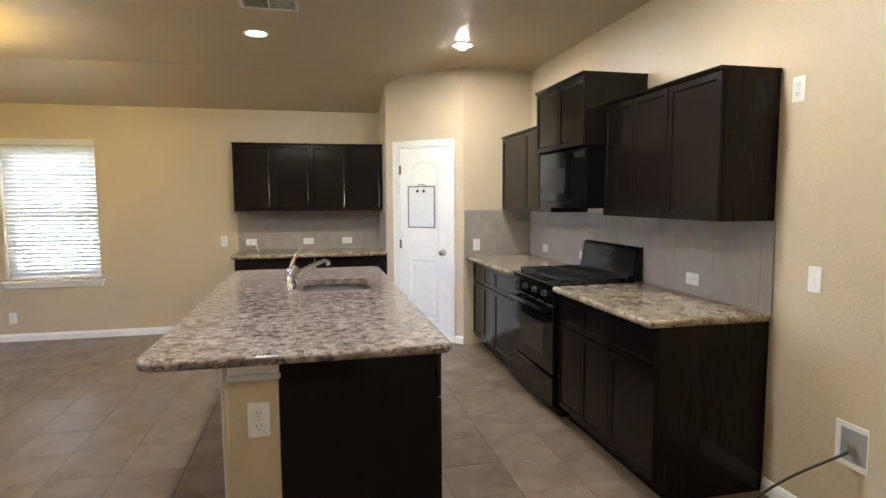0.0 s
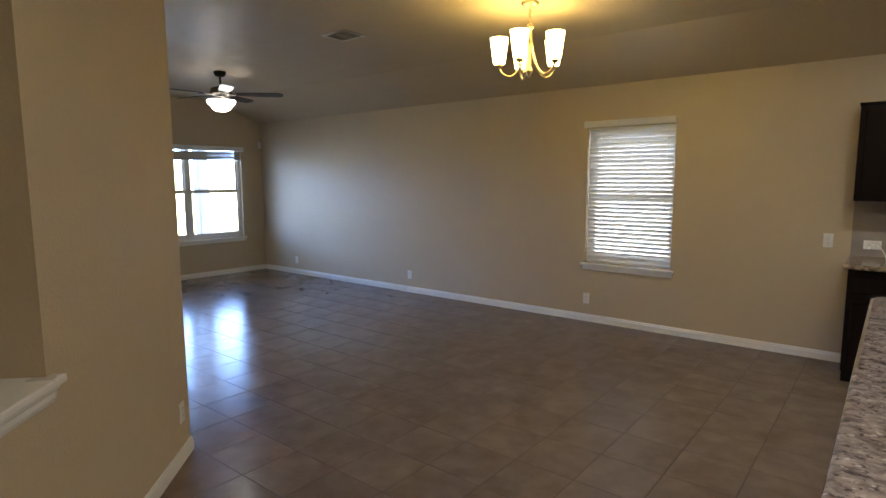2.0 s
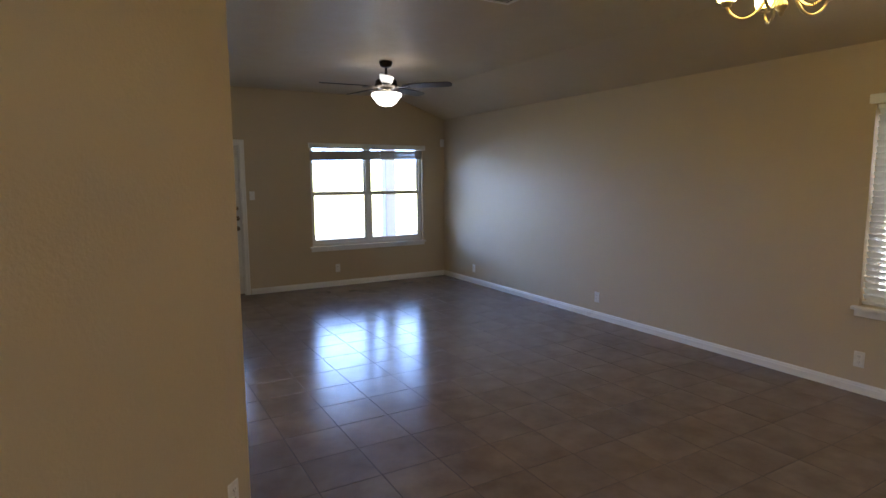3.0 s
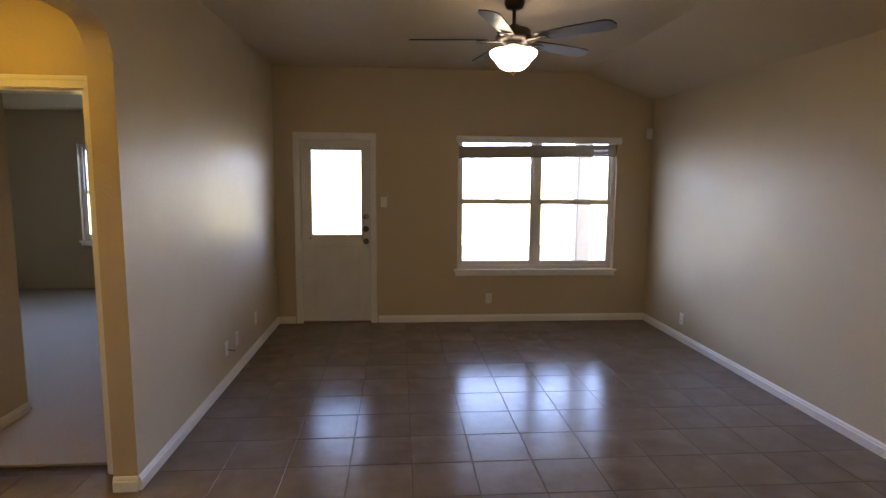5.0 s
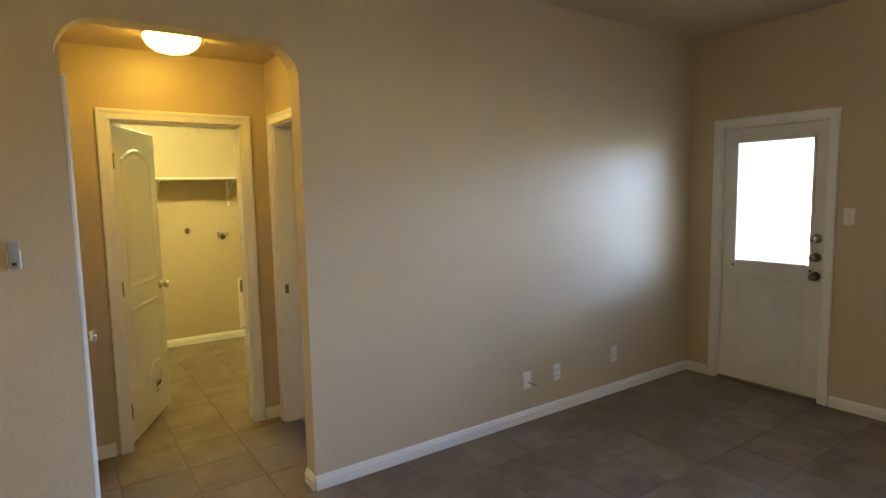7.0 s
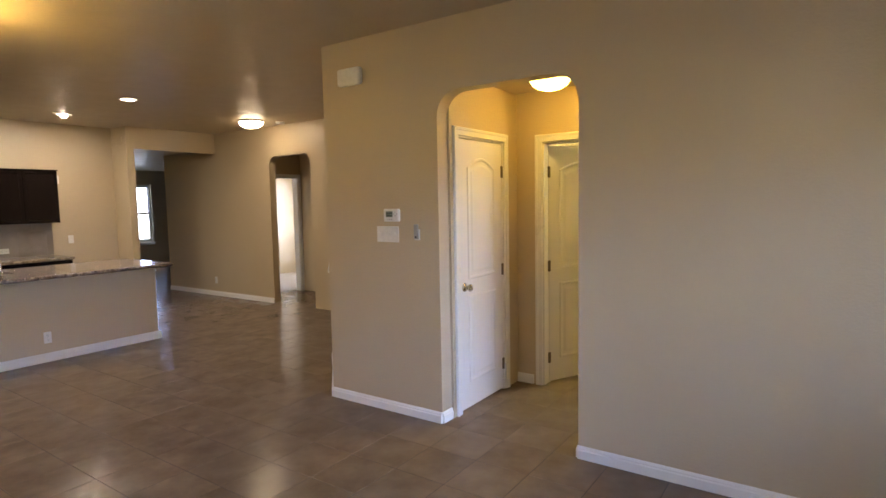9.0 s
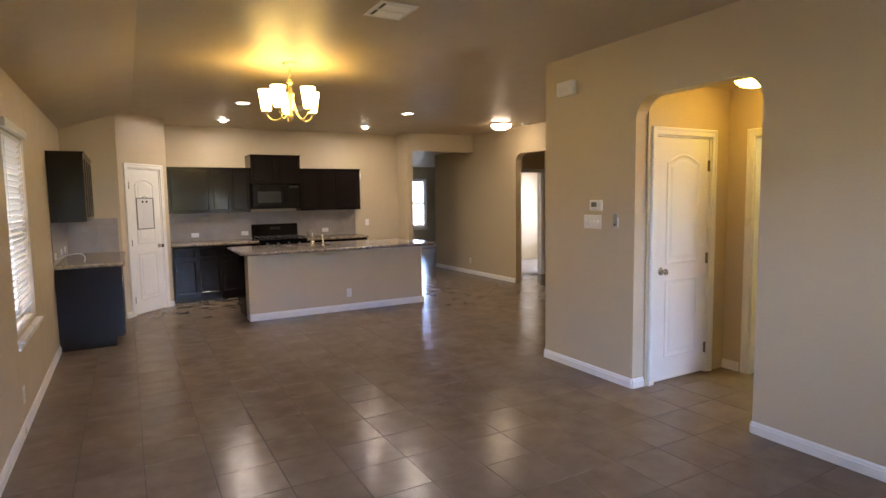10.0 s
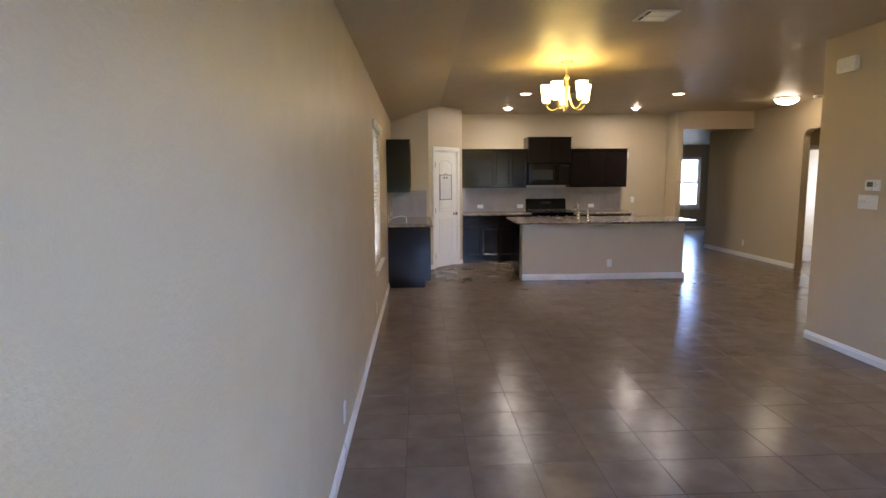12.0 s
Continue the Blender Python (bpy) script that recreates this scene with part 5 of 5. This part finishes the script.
# refrigerator water box with cord
fb = thing("water_box", wm(K0, K1, -2.03, 0.44), "white recessed refrigerator water valve box", "valve box")
part("frame", boxes((-0.085, -0.06, -0.008, -0.0005, -0.095, 0.095), (0.06, 0.085, -0.008, -0.0005, -0.095, 0.095), (-0.06, 0.06, -0.008, -0.0005, 0.07, 0.095), (-0.06, 0.06, -0.008, -0.0005, -0.095, -0.07), bev=0.002), M_PLASTIC, fb)
part("recess", boxes((-0.06, 0.06, -0.004, -0.0007, -0.07, 0.07)), M_GREY, fb)
part("valve", lathe(bmesh.new(), [(0, -0.02), (0.012, -0.02), (0.012, 0.02), (0.006, 0.03), (0, 0.03)], 12, Matrix.Translation((0.0, -0.02, -0.01))), M_NICKEL, fb)
tagged(part("water_hose", tube(bmesh.new(), bez((SX - 0.03, 2.03, 0.42), (SX - 0.16, 2.06, 0.36), (SX - 0.22, 2.26, 0.20), (SX - 0.28, 2.33, 0.006)) + [Vector((SX - 0.30, 2.345, 0.006)), Vector((SX - 0.45, 2.36, 0.006))], 0.006, 8), M_CORD), "thin grey-black hose hanging to the floor", "hose")
tagged(part("white_cable", tube(bmesh.new(), bez((-0.52, 6.90, 0.97), (-0.50, 6.70, 1.06), (-0.42, 6.62, 1.02), (-0.40, 6.66, 0.915), 16), 0.004, 6), M_PLASTIC), "white charging cable looped on the side counter", "cable")

# laundry
LB = ((-4.31, -0.90), (-6.55, -0.90))
sf = thing("laundry_shelf", wm(*LB, 0.02, 1.74), "white painted laundry shelf on brackets", "shelf")
part("board", boxes((0, 2.20, -0.30, -0.001, 0, 0.02), bev=0.003), M_TRIM, sf)
for x in (0.35, 1.0, 1.70):
    bm = boxes((x, x + 0.03, -0.02, -0.001, -0.28, -0.001), (x, x + 0.03, -0.26, -0.02, -0.02, -0.001))
    tube(bm, [(x + 0.015, -0.02, -0.22), (x + 0.015, -0.22, -0.02)], 0.008, 6)
    part("bracket", bm, M_TRIM, sf)
dq = thing("dryer_outlet", wm(*LB, 1.66, 1.125), "brown square dryer outlet on the laundry wall", "outlet")
part("cover_plate", boxes((-0.055, 0.055, -0.006, -0.0005, -0.055, 0.055), bev=0.003), M_NICKEL, dq)
part("receptacle", lathe(bmesh.new(), [(0, 0.014), (0.024, 0.014), (0.027, 0.010), (0.027, 0.005), (0, 0.005)], 20, Matrix.Rotation(radians(90), 4, 'X')), M_SLOT, dq)
pp = thing("gas_pipe", wm(*LB, 1.31, 1.21), "capped gas pipe stub in the laundry wall", "pipe")
part("flange", lathe(bmesh.new(), [(0, 0.0), (0.03, 0.0), (0.026, 0.012), (0.014, 0.014), (0.014, 0.05), (0, 0.05)], 16, Matrix.Rotation(radians(90), 4, 'X')), M_NICKEL, pp)
wx = thing("washer_box", wm(*LB, 0.94, 1.0), "white recessed washer supply box", "valve box")
part("frame", boxes((-0.09, -0.06, -0.01, -0.0005, -0.13, 0.13), (0.06, 0.09, -0.01, -0.0005, -0.13, 0.13), (-0.06, 0.06, -0.01, -0.0005, 0.10, 0.13), (-0.06, 0.06, -0.01, -0.0005, -0.13, 0.0), bev=0.003), M_PLASTIC, wx)
part("recess", boxes((-0.06, 0.06, -0.004, -0.0007, 0.0, 0.10)), M_HINGE, wx)
part("valve", boxes((-0.03, -0.01, -0.03, -0.004, 0.004, 0.05), (0.01, 0.03, -0.03, -0.004, 0.004, 0.05), bev=0.003), M_BRASS, wx)
dv = thing("dryer_vent_box", wm(*LB, 1.92, 0.40), "white metal dryer vent box in the wall", "vent box")
part("pan", boxes((-0.11, 0.11, -0.004, -0.0005, -0.29, 0.10)), M_PLASTIC, dv)
part("frame", boxes((-0.13, -0.11, -0.012, -0.0005, -0.30, 0.26), (0.11, 0.13, -0.012, -0.0005, -0.30, 0.26), (-0.11, 0.11, -0.012, -0.0005, 0.24, 0.26)), M_PLASTIC, dv)
part("cavity", boxes((-0.11, 0.11, -0.003, -0.0006, 0.10, 0.24)), M_HINGE, dv)
part("vent_pipe", lathe(bmesh.new(), [(0.05, 0.0), (0.055, 0.03), (0.05, 0.09), (0.0, 0.09)], 20, Matrix.Translation((0, -0.06, 0.09))), M_NICKEL, dv)
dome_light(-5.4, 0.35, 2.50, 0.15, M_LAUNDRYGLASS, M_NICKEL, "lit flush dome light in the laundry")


# ---- backsplash tiles ----
def splash(name, m, w, h, tw, th, gap, label):
    s = thing(name, m, label, "backsplash", kind="structure")
    part("bed", boxes((0, w, -0.004, -0.0005, 0, h)), M_SPLASHGROUT, s)
    rows = math.ceil(h / th - 0.01)
    shared = {}
    for r in range(rows):
        z0 = r * th
        z1 = min(h, z0 + th) - gap
        x = -tw / 2 if r % 2 else 0.0
        while x < w - 0.01:
            a, b = max(0, x), min(w, x + tw - gap)
            if b - a > 0.02:
                key = (round(b - a, 3), round(z1 - z0, 3))
                if key not in shared:
                    bm = bmesh.new()
                    box(bm, 0, b - a, -0.010, -0.0042, 0, z1 - z0, bev=0.0012)
                    t = part("tile", bm, M_SPLASH, s)
                    shared[key] = t.data
                else:
                    t = new("tile", shared[key])
                    t.parent = s
                t.matrix_basis = Matrix.Translation((a, 0, z0))
            x += tw
    return s


SZ0, SZ1 = 0.9115, 1.368
splash("backsplash_kitchen", wm((SX, PB.y), (SX, 0), 0.001, SZ0), PB.y - 2.497, SZ1 - SZ0, 0.345, 0.345, 0.002, "grey-beige stone tile backsplash behind the range")
splash("backsplash_pantry_end", wm(PB, (SX, PB.y), 0.01, SZ0), SX - PB.x - 0.022, SZ1 - SZ0, 0.345, 0.345, 0.002, "grey-beige stone tile backsplash on the pantry end")
splash("backsplash_side_run", wm((0, NY), (1, NY), -0.64, SZ0), PA.x + 0.628, SZ1 - SZ0 - 0.012, 0.345, 0.345, 0.002, "grey-beige stone tile backsplash over the side counter")
splash("backsplash_pantry_side", wm((PA.x, NY), PA, 0.012, SZ0), 0.57, SZ1 - SZ0 - 0.012, 0.345, 0.345, 0.002, "grey-beige stone tile backsplash on the pantry side")

# ---- floors: tiles laid on grout ----
PITCH, TW = 0.345, 0.3405
bed = tagged(part("floor", boxes((-11.12, 8.12, -4.12, NY + T, -0.15, -0.0020)), M_GROUT), "glossy brown stone-look ceramic tile floor with dark grout", "floor", kind="structure")
tagged(part("carpet_bedroom", boxes((-11.0, -6.61, -1.57, AY - T, -0.003, 0.012), (-6.61, -5.80, 1.58, AY - T, -0.003, 0.012)), M_CARPET), "beige bedroom carpet", "floor", kind="structure")
tagged(part("carpet_side_room", boxes((1.27, 3.43, -3.0, SY - T, -0.003, 0.012)), M_CARPET), "beige side bedroom carpet", "floor", kind="structure")
bm = bmesh.new()
box(bm, -TW / 2, TW / 2, -TW / 2, TW / 2, -0.003, 0.0, bev=0.0016)
tile_mesh = bpy.data.meshes.new("tile")
bm.to_mesh(tile_mesh)
bm.free()
tile_mesh.materials.append(M_TILE)
rng = random.Random(5)
singles = 0
rest_v, rest_f = [], []
for i in range(-9, 42):
    for j in range(-24, 8):
        cx, cy = -6.045 + (i + 0.5) * PITCH, 4.50 + (j + 0.5) * PITCH
        if not (WX - 0.1 < cx < 8.1 and -4.1 < cy < NY + 0.1):
            continue
        if cx < -5.72 and cy < AY - 0.15 and not (cy < 1.5 and cx > -6.6 and cy > -1.0):
            continue
        if 1.25 < cx < 3.4 and cy < 0:
            continue
        if cy < -1.2 and cx < 3.5:
            continue
        near = (-8.9 < cx < -3.2 and cy > 2.6) and singles < 300
        dz = rng.uniform(-0.0001, 0.0001)
        if near:
            t = new("tile", tile_mesh)
            t.parent = bed
            t.location = (cx, cy, dz)
            singles += 1
        else:
            k = len(rest_v)
            a, b = TW / 2, TW / 2 - 0.0016
            rest_v += [(cx + sx * a, cy + sy * a, dz - 0.003) for sx, sy in ((-1, -1), (1, -1), (1, 1), (-1, 1))]
            rest_v += [(cx + sx * a, cy + sy * a, dz - 0.0016) for sx, sy in ((-1, -1), (1, -1), (1, 1), (-1, 1))]
            rest_v += [(cx + sx * b, cy + sy * b, dz) for sx, sy in ((-1, -1), (1, -1), (1, 1), (-1, 1))]
            rest_f.append((k + 8, k + 9, k + 10, k + 11))
            for q in (0, 4):
                rest_f += [(k + q + n, k + q + (n + 1) % 4, k + q + 4 + (n + 1) % 4, k + q + 4 + n) for n in range(4)]
me = bpy.data.meshes.new("far_tiles")
me.from_pydata(rest_v, [], rest_f)
me.materials.append(M_TILE)
ft = new("far_tiles", me)
ft.parent = bed
tagged(ft, "brown stone-look floor tiles", kind="stuff")
